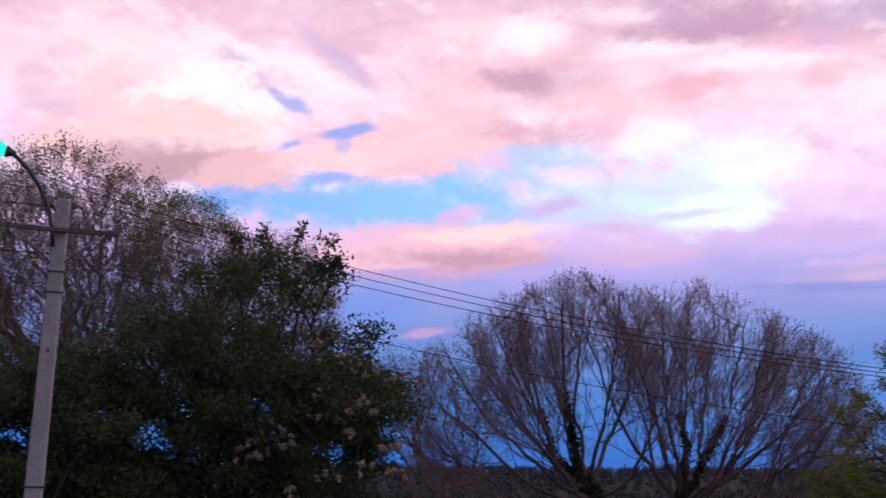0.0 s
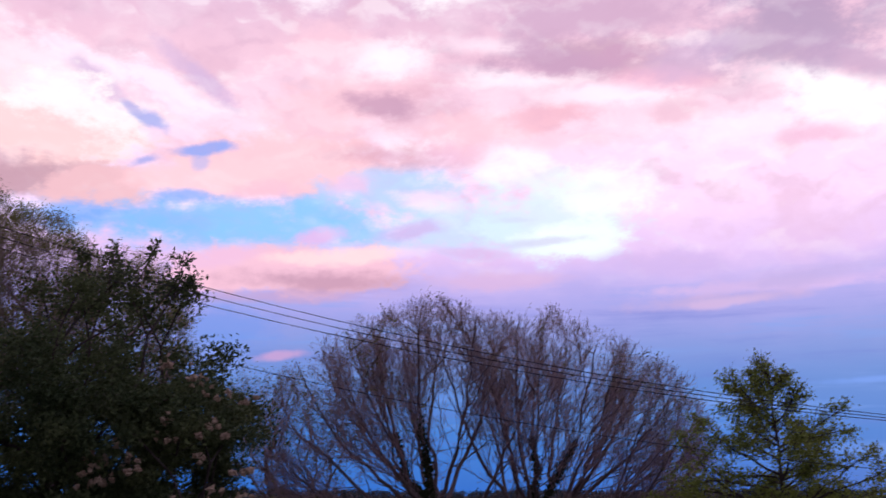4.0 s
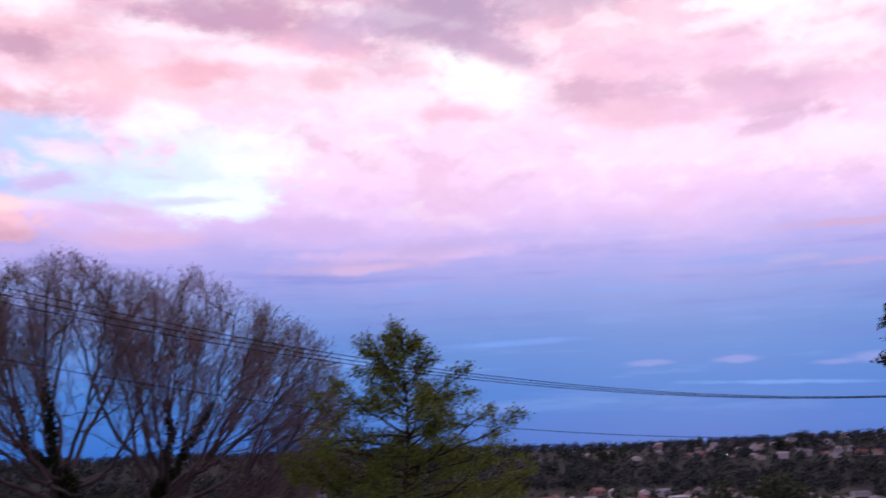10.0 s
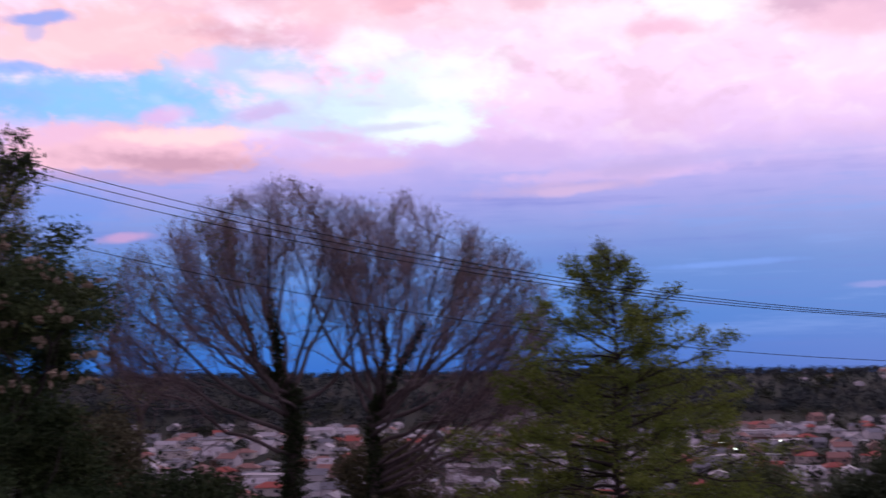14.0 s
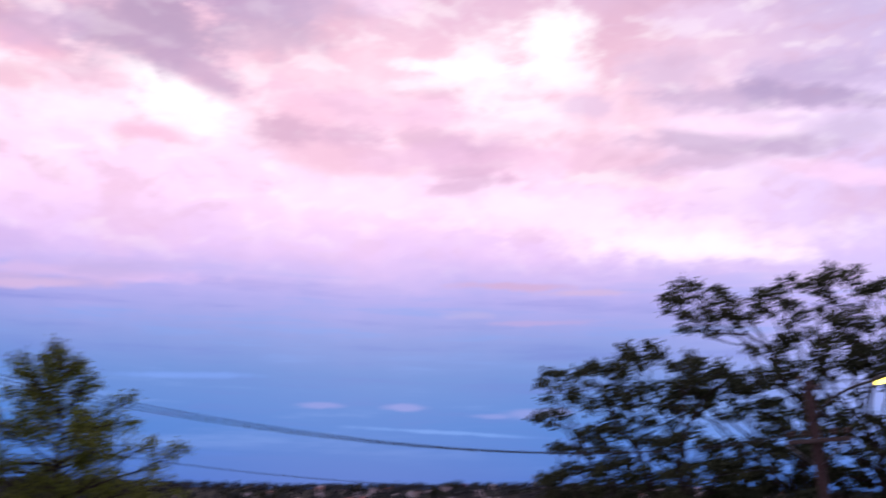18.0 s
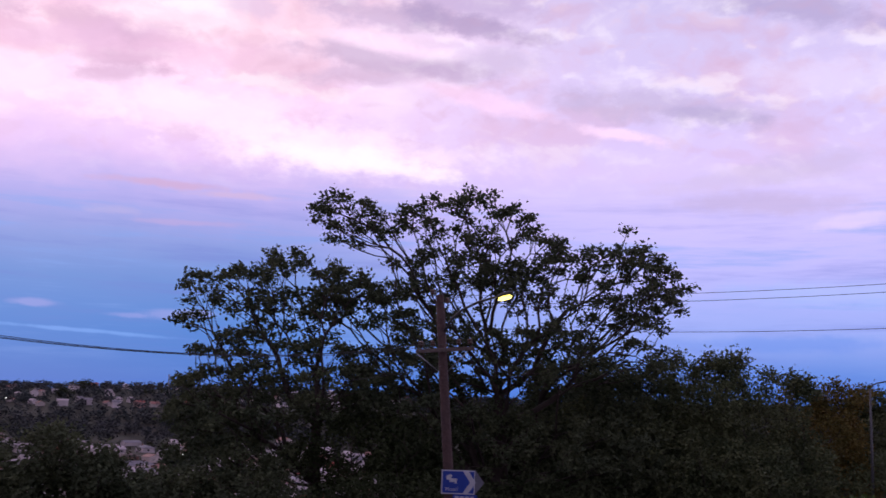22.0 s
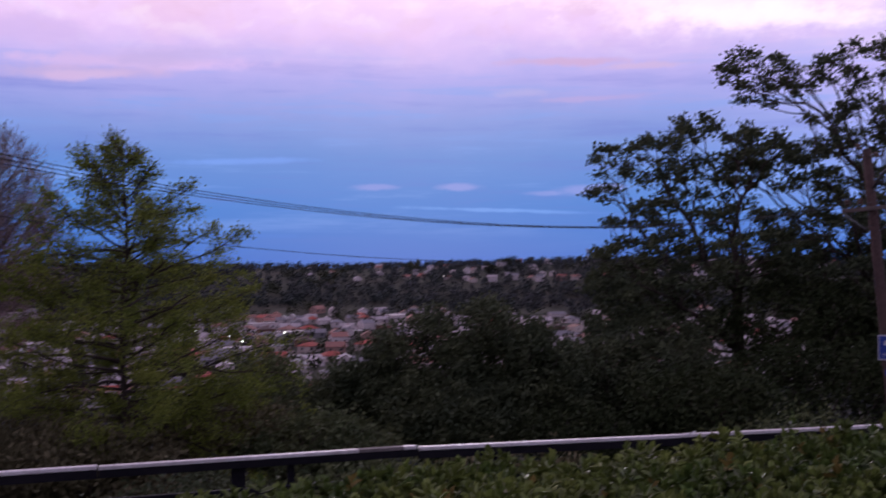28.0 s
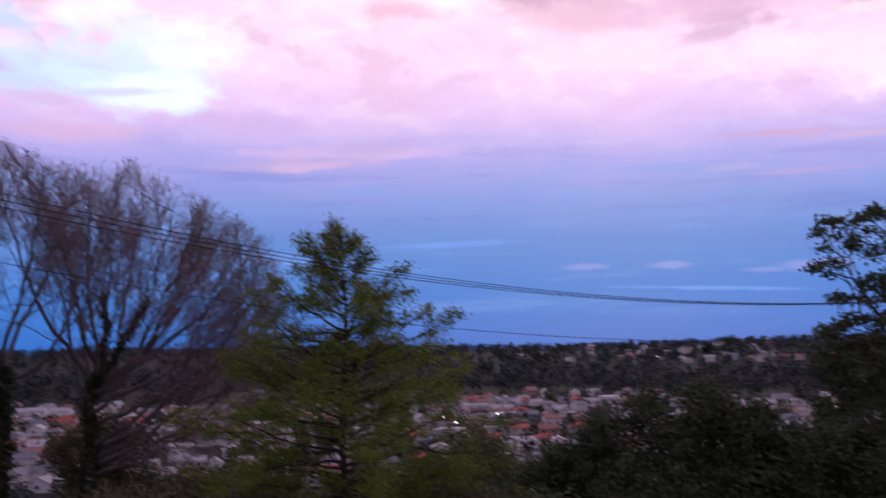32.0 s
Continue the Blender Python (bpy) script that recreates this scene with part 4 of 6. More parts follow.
# the wide pair of nearly bare, ivy-clad trees
UMBRELLA = [(-23.6, 1.0), (-23.0, 3.2), (-21.8, 6.0), (-20.2, 7.3), (-18.6, 8.0), (-17.1, 8.7), (-14.6, 10.1), (-13.3, 10.2), (-11.6, 9.7), (-10.1, 9.9), (-8.4, 10.5), (-6.9, 10.9),
            (-5.6, 10.2), (-3.1, 9.4), (-1.6, 8.6), (-0.3, 8.0), (1.2, 6.2), (2.0, 3.6)]
PAIR_1 = [(1.2, 5.2, 0.5, 0.86), (0.2, 7.2, -1.5, 0.92), (-1.2, 8.0, 1.5, 0.95), (-2.6, 8.8, -2.5, 0.98), (-4.0, 9.3, 0.5, 1.0), (-5.4, 9.7, 2.5, 1.0), (-6.8, 10.4, -1.0, 1.0), (-8.2, 10.0, 1.2, 1.0),
          (-9.8, 9.6, -2.2, 1.0), (-11.4, 9.2, 2.8, 0.97), (1.5, 2.8, -0.8, 0.80), (-3.0, 5.2, -3.6, 0.9), (-6.2, 7.2, 3.8, 0.95), (0.6, 0.6, 1.0, 0.74), (-13.0, 7.4, -1.6, 0.95), (-4.6, 7.0, 0.0, 0.9)]
PAIR_2 = [(-7.6, 9.4, 1.0, 0.97), (-9.2, 9.2, -2.0, 1.0), (-10.9, 9.3, 1.5, 1.0), (-12.4, 9.8, -1.5, 1.0), (-13.9, 9.8, 0.8, 1.0), (-15.3, 9.2, 2.4, 1.0), (-16.7, 8.4, -1.8, 0.97), (-18.2, 7.7, 0.6, 0.95), (-19.6, 7.0, 2.2, 0.92),
          (-20.9, 6.0, -1.4, 0.90), (-22.0, 4.4, 0.8, 0.86), (-22.8, 2.6, -0.6, 0.80), (-13.4, 6.6, -3.8, 0.95), (-17.2, 5.0, 3.4, 0.88), (-21.6, 0.6, 1.0, 0.70), (-18.6, 2.2, -2.2, 0.68), (-20.0, -1.8, 0.4, 0.58), (-22.4, 1.6, -1.2, 0.60), (-23.0, 3.6, 1.6, 0.66), (-21.0, 3.2, -2.4, 0.64), (-19.4, 4.6, -3.0, 0.74), (-17.6, 6.4, -2.6, 0.84), (-10.4, 6.0, 3.0, 0.92)]
fan_tree(11, "bare_spreading_tree", -7.7, 32, -0.6, 0.25, PAIR_1, UMBRELLA, "almost bare spreading tree with an ivy-clad forked trunk", "bare trees on the slope", 3.9, 0.25)
fan_tree(12, "bare_spreading_tree", -12.3, 32.6, -1.4, 0.23, PAIR_2, UMBRELLA, "almost bare spreading tree with low sweeping limbs", "bare trees on the slope", 3.4, 0.13)
# tall bare trees behind the dark evergreen
bare_tree(13, "tall_bare_tree", 20.5, 34, 2.0, [(21.0, 10.0, 5.0, 6.4, 4), (27.5, 9.0, 5.0, 8.6, 4)], 2600, 0.26, "tall bare tree with a tan trunk and budding twigs",
          "bare trees behind the evergreen", bark=BARK_TAN, buds=0.5, twig_n=7, twig_len=0.6)
bare_tree(14, "tall_bare_tree", 12.6, 36, 2.0, [(14.2, 8.8, 3.8, 5.2, 4), (9.8, 7.8, 3.8, 4.4, 4)], 2300, 0.22, "tall bare tree with sparse olive buds",
          "bare trees behind the evergreen", buds=0.8, twig_n=7, twig_len=0.5)
bare_tree(16, "tall_bare_tree", 17.2, 39, 2.0, [(17.6, 9.4, 4.2, 6.0, 4), (22.5, 8.4, 4.2, 6.6, 4)], 2300, 0.24, "tall bare tree behind the concrete pole",
          "bare trees behind the evergreen", buds=0.6, twig_n=7, twig_len=0.6)
bare_tree(15, "small_budding_tree", 0.0, 36, -2.0, [(0.0, 2.2, 3.0, 3.4, 2.5), (2.5, 3.4, 2.0, 2.4, 2.0)], 620, 0.12, "small twiggy tree just coming into olive leaf", buds=0.9)
# the dark flowering evergreen
evergreen, evergreen_tips = leafy_tree(21, "flowering_evergreen", 12, 21, -4.0,
    [(11.4, 7.6, 3.4, 4.0, 2.6), (15.0, 4.8, 3.6, 3.4, 3), (10.2, 3, 7.4, 4.8, 3.5), (7.6, 9.0, 2.2, 2.2, 2), (20, 1.6, 5.4, 3.8, 3), (5.2, 1.0, 2.2, 4.4, 3), (12.4, -4, 10.4, 5, 3.5), (24, -2, 6, 6, 3)] + [(9.4, 10.8, 1.6, 1.0, 0.9)],
    1050, 0.24, "large dark green tree with fading cream flower heads", LEAF_DARK, 260, 0.21, 0.10, 0.054, droop=-0.15, gap=0.68, flat=0.65, inner=0.4, low=(6.5, 3))
def top_sprig(tree, ends, dist):
    """Open leafy shoots that stand out of the crown's top."""
    rng = np.random.default_rng(78)
    root = np.array(tree.matrix_basis.translation)
    a = np.array([tuple(sight(*e[:2], dist)) for e in ends])
    b = np.array([tuple(sight(*e[2:], dist - 0.2)) for e in ends])
    main = sway(rng, a, b - a, np.linalg.norm(b - a, axis=1), 6, 0.0, 0.03)
    side = sprout(rng, main, 6, 0.3, 1.0, 0.7, 0.1, 0.30, None, 3, 0.1, 0.03)
    for shoot in main:
        piece("sprig_stem", path_tube("sprig_stem", shoot - root, np.linspace(0.018, 0.006, 7), 5), BARK_DARK, tree)
    piece("sprig_twigs", shoot_mesh("sprig_twigs", side, 0.007, 0.004, 3, root), BARK_DARK, tree, kind="stuff")
    tufts = np.concatenate([side[:, -1], side[:, -2], main[:, -1]]) - root
    piece("sprig_foliage", leaf_mesh("sprig_foliage", rng, tufts, 12, 0.045, 0.10, 0.05), LEAF_DARK, tree, kind="stuff")


top_sprig(evergreen, [(7.4, 10.4, 6.4, 12.3), (7.0, 10.6, 6.1, 11.2), (9.0, 11.0, 8.3, 12.2), (10.4, 11.0, 10.2, 12.3), (11.4, 11.0, 11.8, 12.2)], 19.5)
# the thin spring-green tree: level boughs in open layers round one stem
def layered_tree(seed, name, left, dist, top, widths, label, leaf):
    rng = np.random.default_rng(seed)
    tree = tree_thing(name, left, dist, label)
    root = np.array(tree.matrix_basis.translation)
    stem = np.array([tuple(p) for p in stem_points(left, dist, top, 0.0, 10, 0.05, rng)])
    piece("trunk", path_tube("trunk", stem - root, np.linspace(0.115, 0.010, 11), 8), BARK_DARK, tree)
    count = 112
    high = -8.5 + (top + 8.2) * ((np.arange(count) + rng.uniform(0, 1, count)) / count) ** 1.35
    z = EYE.z + dist * np.tan(np.radians(high))
    on = np.stack([np.interp(z, stem[:, 2], stem[:, i]) for i in range(3)], 1)
    turn_to = np.arange(count) * 2.39996 + rng.normal(size=count) * 0.3
    full = np.interp(high, [h for h, v in widths], [v for h, v in widths]) * math.pi / 180 * dist
    ln = full * rng.uniform(0.35, 1.0, count)
    rise = np.interp(high, [-8, -2, 2, 5, 7], [0.10, 0.18, 0.38, 0.75, 1.4])
    way = np.stack([np.cos(turn_to), np.sin(turn_to), rise], 1)
    bough = sway(rng, on - np.array([0, 0, 1.0]) * (ln * rise * 0.5)[:, None], way, ln * np.sqrt(1 + rise ** 2 * 0.3), 8, 0.05, 0.012)
    for b, l in zip(bough, ln):
        piece("bough", path_tube("bough", b - root, np.linspace(0.012 + 0.009 * l, 0.006, 9), 5), BARK_DARK, tree)
    spray = sprout(rng, bough, 14, 0.25, 1.0, 0.42, 0.05, 0.12 + 0.20 * ln[:, None], None, 4, 0.0, 0.02)
    twig = sprout(rng, spray, 4, 0.2, 1.0, 0.5, 0.05, 0.26, None, 3, 0.0, 0.03)
    piece("branch_work", shoot_mesh("branch_work", spray, 0.009, 0.004, 3, root), BARK_DARK, tree, kind="stuff")
    piece("twig_haze", shoot_mesh("twig_haze", twig, 0.004, 0.003, 3, root), BARK_DARK, tree, kind="stuff")
    sites = np.concatenate([twig[:, 1:].reshape(-1, 3), spray[:, 2:].reshape(-1, 3), bough[:, -1]]) - root
    from_stem = np.hypot(sites[:, 0] + root[0] - np.interp(sites[:, 2] + root[2], stem[:, 2], stem[:, 0]), sites[:, 1] + root[1] - np.interp(sites[:, 2] + root[2], stem[:, 2], stem[:, 1]))
    sites = sites[rng.uniform(size=len(sites)) < np.interp(from_stem, [0.2, 1.1, 2.5], [0.05, 0.25, 0.46])]      # the leaf sits towards the bough ends
    piece("crown", leaf_mesh("crown", rng, sites, 10, 0.085, 0.08, 0.040, flat=0.6), leaf, tree, kind="stuff")


layered_tree(22, "spring_green_tree", -25.65, 24, 6.7, [(-8.5, 9.6), (-5, 9.2), (-3, 7.6), (-1, 6.2), (1, 6.6), (2.2, 5.0), (3.4, 4.0), (4.4, 3.2), (5.4, 2.2), (6.8, 0.6)],
             "slender tree in fresh yellow-green leaf with layered boughs", LEAF_SPRING)
# the round dark tree below the rail
leafy_tree(23, "round_dark_tree", -43.5, 30, -7.5, [(-43.8, -8.4, 5.0, 2.0, 3.0), (-40.2, -4.9, 1.4, 1.3, 1.2), (-42.4, -3.7, 1.0, 1.5, 1.0), (-43.8, -5.0, 1.2, 1.2, 1.2), (-45.4, -3.3, 1.3, 1.4, 1.4), (-47.6, -4.4, 1.3, 1.6, 1.4),
     (-49.4, -6.2, 1.4, 1.8, 1.6), (-38.2, -6.8, 1.5, 1.4, 1.4), (-36.4, -9.0, 2.4, 1.8, 2.2), (-41.0, -7.0, 2.2, 1.0, 2.0), (-46.6, -7.0, 2.2, 1.0, 2.0)],
    1500, 0.18, "rounded dark green tree on the slope below the rail", LEAF_OAK, 74, 0.18, 0.15, 0.09, gap=0.33, low=(-3.4, 2))
# the big oak and its lower neighbour: flat tiers of leaf under an uneven outline
def tiers(seed, outline, floor, count, deep):
    rng = random.Random(seed)
    lefts, tops = [p[0] for p in outline], [p[1] for p in outline]
    out = []
    for k in range(count):                        # a quarter of the tiers ride along the outline, the rest fill in below
        rim = k % 4 == 0
        share = (k / 4 + 0.5) / math.ceil(count / 4) if rim else (k * 0.618034) % 1.0
        left = lefts[0] + (lefts[-1] - lefts[0]) * share + rng.uniform(-0.4, 0.4)
        wide, tall = rng.uniform(1.0, 1.7), rng.uniform(0.40, 0.70)
        left = min(max(left, lefts[0] + wide * 0.7), lefts[-1] - wide * 0.7)
        top = float(np.interp(left, lefts, tops)) - tall
        out.append((left, top - rng.uniform(0, 0.8) if rim else top - (top - floor) * rng.uniform(0.12, 1.0), wide * (0.8 if rim else 1.0), tall, deep))
    return out


leafy_tree(24, "old_oak", -69.0, 36, 0.5,
    tiers(3, [(-78.8, 5.0), (-78.0, 8.0), (-76.8, 9.2), (-75.0, 9.7), (-73.6, 8.8), (-71.0, 10.2), (-69.2, 11.2), (-67.2, 11.9), (-65.0, 11.1), (-62.8, 10.9), (-61.0, 11.2), (-58.4, 11.1)], 3.2, 64, 2.2)
    + [(-66.0, 3.4, 4.0, 1.2, 2.5), (-72.0, 3.0, 4.0, 1.2, 2.5), (-76.0, 2.6, 2.4, 1.0, 2.0), (-75.7, 9.9, 0.4, 0.5, 0.3), (-59.2, 10.9, 1.3, 0.4, 0.9), (-59.8, 10.7, 1.5, 0.5, 0.9), (-61.6, 9.6, 1.5, 0.5, 1.0), (-66.8, 7.6, 3.0, 1.7, 2.5), (-70.4, 6.4, 4.0, 1.6, 2.5), (-64.2, 5.0, 3.0, 1.4, 2.5), (-75.0, 5.4, 2.6, 1.2, 2.2), (-65, 2.0, 5, 1.6, 3.0), (-71, 2.0, 6, 1.6, 3.0), (-65, -0.6, 5, 2.0, 3.0), (-70, -3.0, 8, 2.4, 3.5)],
    1800, 0.36, "broad old oak with dark clustered leaves", LEAF_OAK, 62, 0.15, 0.15, 0.10, reach=0.34, inner=0.12, shell=0.8, flat=0.6, gap=0.44, low=(2.2, 1))
leafy_tree(25, "leaning_oak", -59.0, 35, -1.5,
    tiers(8, [(-61.5, 7.0), (-59.0, 8.2), (-57.4, 8.0), (-55.4, 7.7), (-53.4, 7.0), (-51.5, 6.5)], 1.4, 24, 2.0)
    + [(-57.0, 2.8, 3.0, 1.0, 2.2), (-56.6, 4.6, 2.6, 1.3, 2.2), (-53.4, 0.8, 2.4, 0.8, 2.2), (-54.4, -1.0, 3.6, 1.4, 2.8), (-59, 0.6, 4.0, 1.4, 2.8), (-54.8, -3.8, 4.0, 2.0, 3), (-56, -6.8, 4.6, 2.0, 3)],
    1020, 0.26, "lower dark oak leaning out beside the larger one", LEAF_OAK, 62, 0.15, 0.15, 0.10, reach=0.34, inner=0.12, shell=0.8, flat=0.6, gap=0.44, low=(1.6, 1))


# ---- hedge and rail ----
def build_hedge():
    rng = np.random.default_rng(31)
    near, deep = 2.5, 1.5
    hedge = thing("clipped_hedge", (0, 0, 0), "clipped glossy green hedge with a few rusty leaves", "hedge")
    s = np.linspace(-9, 34, 87)

    def crest(sv):
        return 0.012 * np.sin(sv * 1.7) + 0.012 * np.sin(sv * 4.3 + 1) + np.interp(sv, [-9, -2, -0.7, 0.4, 1.0, 3.4, 4.5, 7, 12, 34], [0.42, 0.53, 0.60, 0.695, 0.745, 0.775, 0.80, 0.83, 0.885, 1.0])

    # a plain dark sheet under the leaves stands in for the hedge's inner shade
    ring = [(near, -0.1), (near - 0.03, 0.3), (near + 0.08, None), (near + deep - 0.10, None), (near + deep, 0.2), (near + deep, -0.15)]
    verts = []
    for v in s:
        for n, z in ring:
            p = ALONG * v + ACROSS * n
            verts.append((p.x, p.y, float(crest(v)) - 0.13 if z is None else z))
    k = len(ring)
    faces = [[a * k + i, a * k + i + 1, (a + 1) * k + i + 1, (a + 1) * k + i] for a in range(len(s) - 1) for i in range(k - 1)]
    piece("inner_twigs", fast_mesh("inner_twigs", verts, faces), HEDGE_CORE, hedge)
    for name, mat, sprigs, per in (("leaf_cover", LEAF_HEDGE, 17000, 8), ("rusty_leaf_cover", LEAF_RUST, 800, 5)):
        sv = np.where(rng.uniform(size=sprigs) < 0.74, rng.uniform(-3.5, 9, sprigs), rng.uniform(9, 33, sprigs))
        nv = near + deep * rng.uniform(-0.02, 1.02, sprigs)
        lumps = 0.028 * np.sin(sv * 9.1 + 2.1 * np.sin(nv * 7)) * np.sin(nv * 8.3 + sv * 2) + 0.02 * np.sin(sv * 23 + nv * 17)
        z = crest(sv) - 0.085 + lumps + rng.normal(size=sprigs) * 0.032
        face = rng.uniform(size=sprigs) < 0.2
        nv[face] = near - 0.02 + rng.normal(size=face.sum()) * 0.03
        z[face] = rng.uniform(-0.05, 1.0, face.sum()) * crest(sv[face])
        tall = (~face) & (rng.uniform(size=sprigs) < 0.05)
        z[tall] += rng.uniform(0.02, 0.07, tall.sum())
        grown = np.interp(sv, [0, 8, 12, 30], [1.0, 1.0, 1.5, 2.1])
        c = np.stack([ALONG.x * sv + ACROSS.x * nv, ALONG.y * sv + ACROSS.y * nv, z], 1)
        axis = rng.normal(size=(sprigs, 3)) * 0.28 + np.array([0, 0, 1.0])
        axis[face] -= np.array([ACROSS.x, ACROSS.y, 0.2])
        axis, a, b = frames_along(axis)
        k = sprigs * per
        t = (np.arange(k) % per) * 2.4 + np.repeat(rng.uniform(0, 6.28, sprigs), per) + rng.normal(size=k) * 0.3
        rise = np.linspace(0.0, 1.0, per)[np.arange(k) % per][:, None]
        rep = lambda v: np.repeat(v, per, axis=0)
        outward = rep(a) * np.cos(t)[:, None] + rep(b) * np.sin(t)[:, None]
        size = rep(grown)[:, None] * rng.uniform(0.75, 1.25, (k, 1)) * (1.15 - 0.45 * rise)
        root = rep(c) + rep(axis) * rise * 0.045 * rep(grown)[:, None]
        d = outward * (1.0 - 0.65 * rise) + rep(axis) * (0.25 + 0.9 * rise) + rng.normal(size=(k, 3)) * 0.15
        d /= np.linalg.norm(d, axis=1, keepdims=True)
        side = np.cross(d, rep(axis))
        side /= np.maximum(np.linalg.norm(side, axis=1, keepdims=True), 1e-6)
        back = np.cross(side, d)
        ln, wd = 0.054 * size, 0.035 * size
        v = np.stack([root, root + d * ln * 0.35 + side * wd * 0.5 + back * wd * 0.15, root + d * ln * 0.75 + side * wd * 0.38 + back * wd * 0.1,
                      root + d * ln - back * ln * 0.15, root + d * ln * 0.75 - side * wd * 0.38 + back * wd * 0.1, root + d * ln * 0.35 - side * wd * 0.5 + back * wd * 0.15], 1)
        base = np.arange(k)[:, None] * 6
        faces = np.concatenate([base + np.array([[0, 1, 2, 3]]), base + np.array([[0, 3, 4, 5]])], 0)
        piece(name, fast_mesh(name, v.reshape(-1, 3), faces), mat, hedge, kind="stuff")


build_hedge()

RAIL_N, RAIL_TOP = 7.6, 0.22


def build_rail():
    ACROSS, ALONG = (Matrix.Rotation(radians(-2), 3, "Z") @ v for v in (Vector(ACROSS_DIR), Vector(ALONG_DIR)))
    rail = thing("guard_rail", (0, 0, 0), "dark guard rail with a worn white capping along the brow", "fence")
    level = Matrix.Rotation(BROW - radians(2), 4, "Z")
    rng = random.Random(5)
    s = -7.0
    while s < 7.0:
        ln = 2.35
        mid = ALONG * (s + ln / 2) + ACROSS * RAIL_N
        sag = rng.uniform(-0.008, 0.008) - 0.018 * max(s + ln / 2 - 1.5, 0)
        m = level @ Matrix.Rotation(math.atan(0.018) if s > 1.0 else 0.0, 4, "Y")
        if -0.5 < s < 1.0:                         # one length has lost the end of its white board
            for name, at, wide, mat, label in (("capping", 0.94, 1.87, RAIL_WHITE, "worn white painted capping"), ("bare_capping", 2.055, 0.35, RAIL_BARE, "bare weathered timber capping"),
                                               ("capping", 2.285, 0.10, RAIL_WHITE, "worn white painted capping")):
                a = ALONG * (s + at) + ACROSS * RAIL_N
                part(name, box(wide, 0.064, 0.026, (a.x, a.y, RAIL_TOP - 0.018), 0.005, m), mat, rail, label)
        else:
            part("capping", box(ln - 0.012, 0.065, 0.028, (mid.x, mid.y, RAIL_TOP - 0.018 + sag), 0.006, m), RAIL_WHITE, rail, "worn white painted capping")
        part("beam", box(ln - 0.006, 0.05, 0.06, (mid.x, mid.y, RAIL_TOP - 0.066 + sag), 0.005, m), RAIL_DARK, rail)
        part("lower_rail", box(ln - 0.006, 0.045, 0.05, (mid.x, mid.y, RAIL_TOP - 0.27 + sag), 0.005, m), RAIL_DARK, rail)
        s += ln
    for k in range(-4, 4):
        foot = ALONG * (1.03 + 2.0 * k) + ACROSS * (RAIL_N + 0.06)
        base = float(ground_z(foot.x, foot.y)) - 0.2
        top = RAIL_TOP - 0.05 - 0.018 * max(2.0 * k - 0.47, 0)
        part("post", box(0.10, 0.07, top - base, (foot.x, foot.y, (top + base) / 2), 0.006, level), RAIL_DARK, rail)
    foot = ALONG * 1.42 + ACROSS * (RAIL_N + 0.055)
    part("stub_post", box(0.05, 0.05, 1.1, (foot.x, foot.y, RAIL_TOP - 0.64), 0.006, level), RAIL_DARK, rail, "thin spare stub post")
    flake = ALONG * 4.84 + ACROSS * (RAIL_N - 0.02)
    peel = [flake + ALONG * (0.018 * i) + Vector((0, 0, RAIL_TOP - 0.068 + 0.03 * math.sin(i * 0.9) ** 2 + 0.004 * i)) for i in range(-2, 3)]
    piece("paint_flake", path_tube("paint_flake", peel, [0.004, 0.010, 0.012, 0.009, 0.003], 6), RAIL_WHITE, rail, "curled flake of white paint")


build_rail()


# ---- poles, wires and lamps ----
POLE_1 = on_ground(21.42, 14.0, 0.0)
POLE_2 = on_ground(-66.95, 22.0, 0.0)
TOP_1, TOP_2 = EYE.z + 3.46, EYE.z + 2.30
LEAN_1, LEAN_2 = 0.8, -4.7                        # both poles are out of plumb, in degrees


def insulator(parent, at, glaze=None):
    pin = part("insulator", lathe([(0.012, 0), (0.012, 0.06), (0.055, 0.07), (0.06, 0.10), (0.034, 0.115), (0.052, 0.13), (0.05, 0.165), (0.015, 0.18)], 10), glaze or CERAMIC, parent,
               "brown glazed insulator" if glaze else "white ceramic insulator", smooth=True)
    pin.location = at


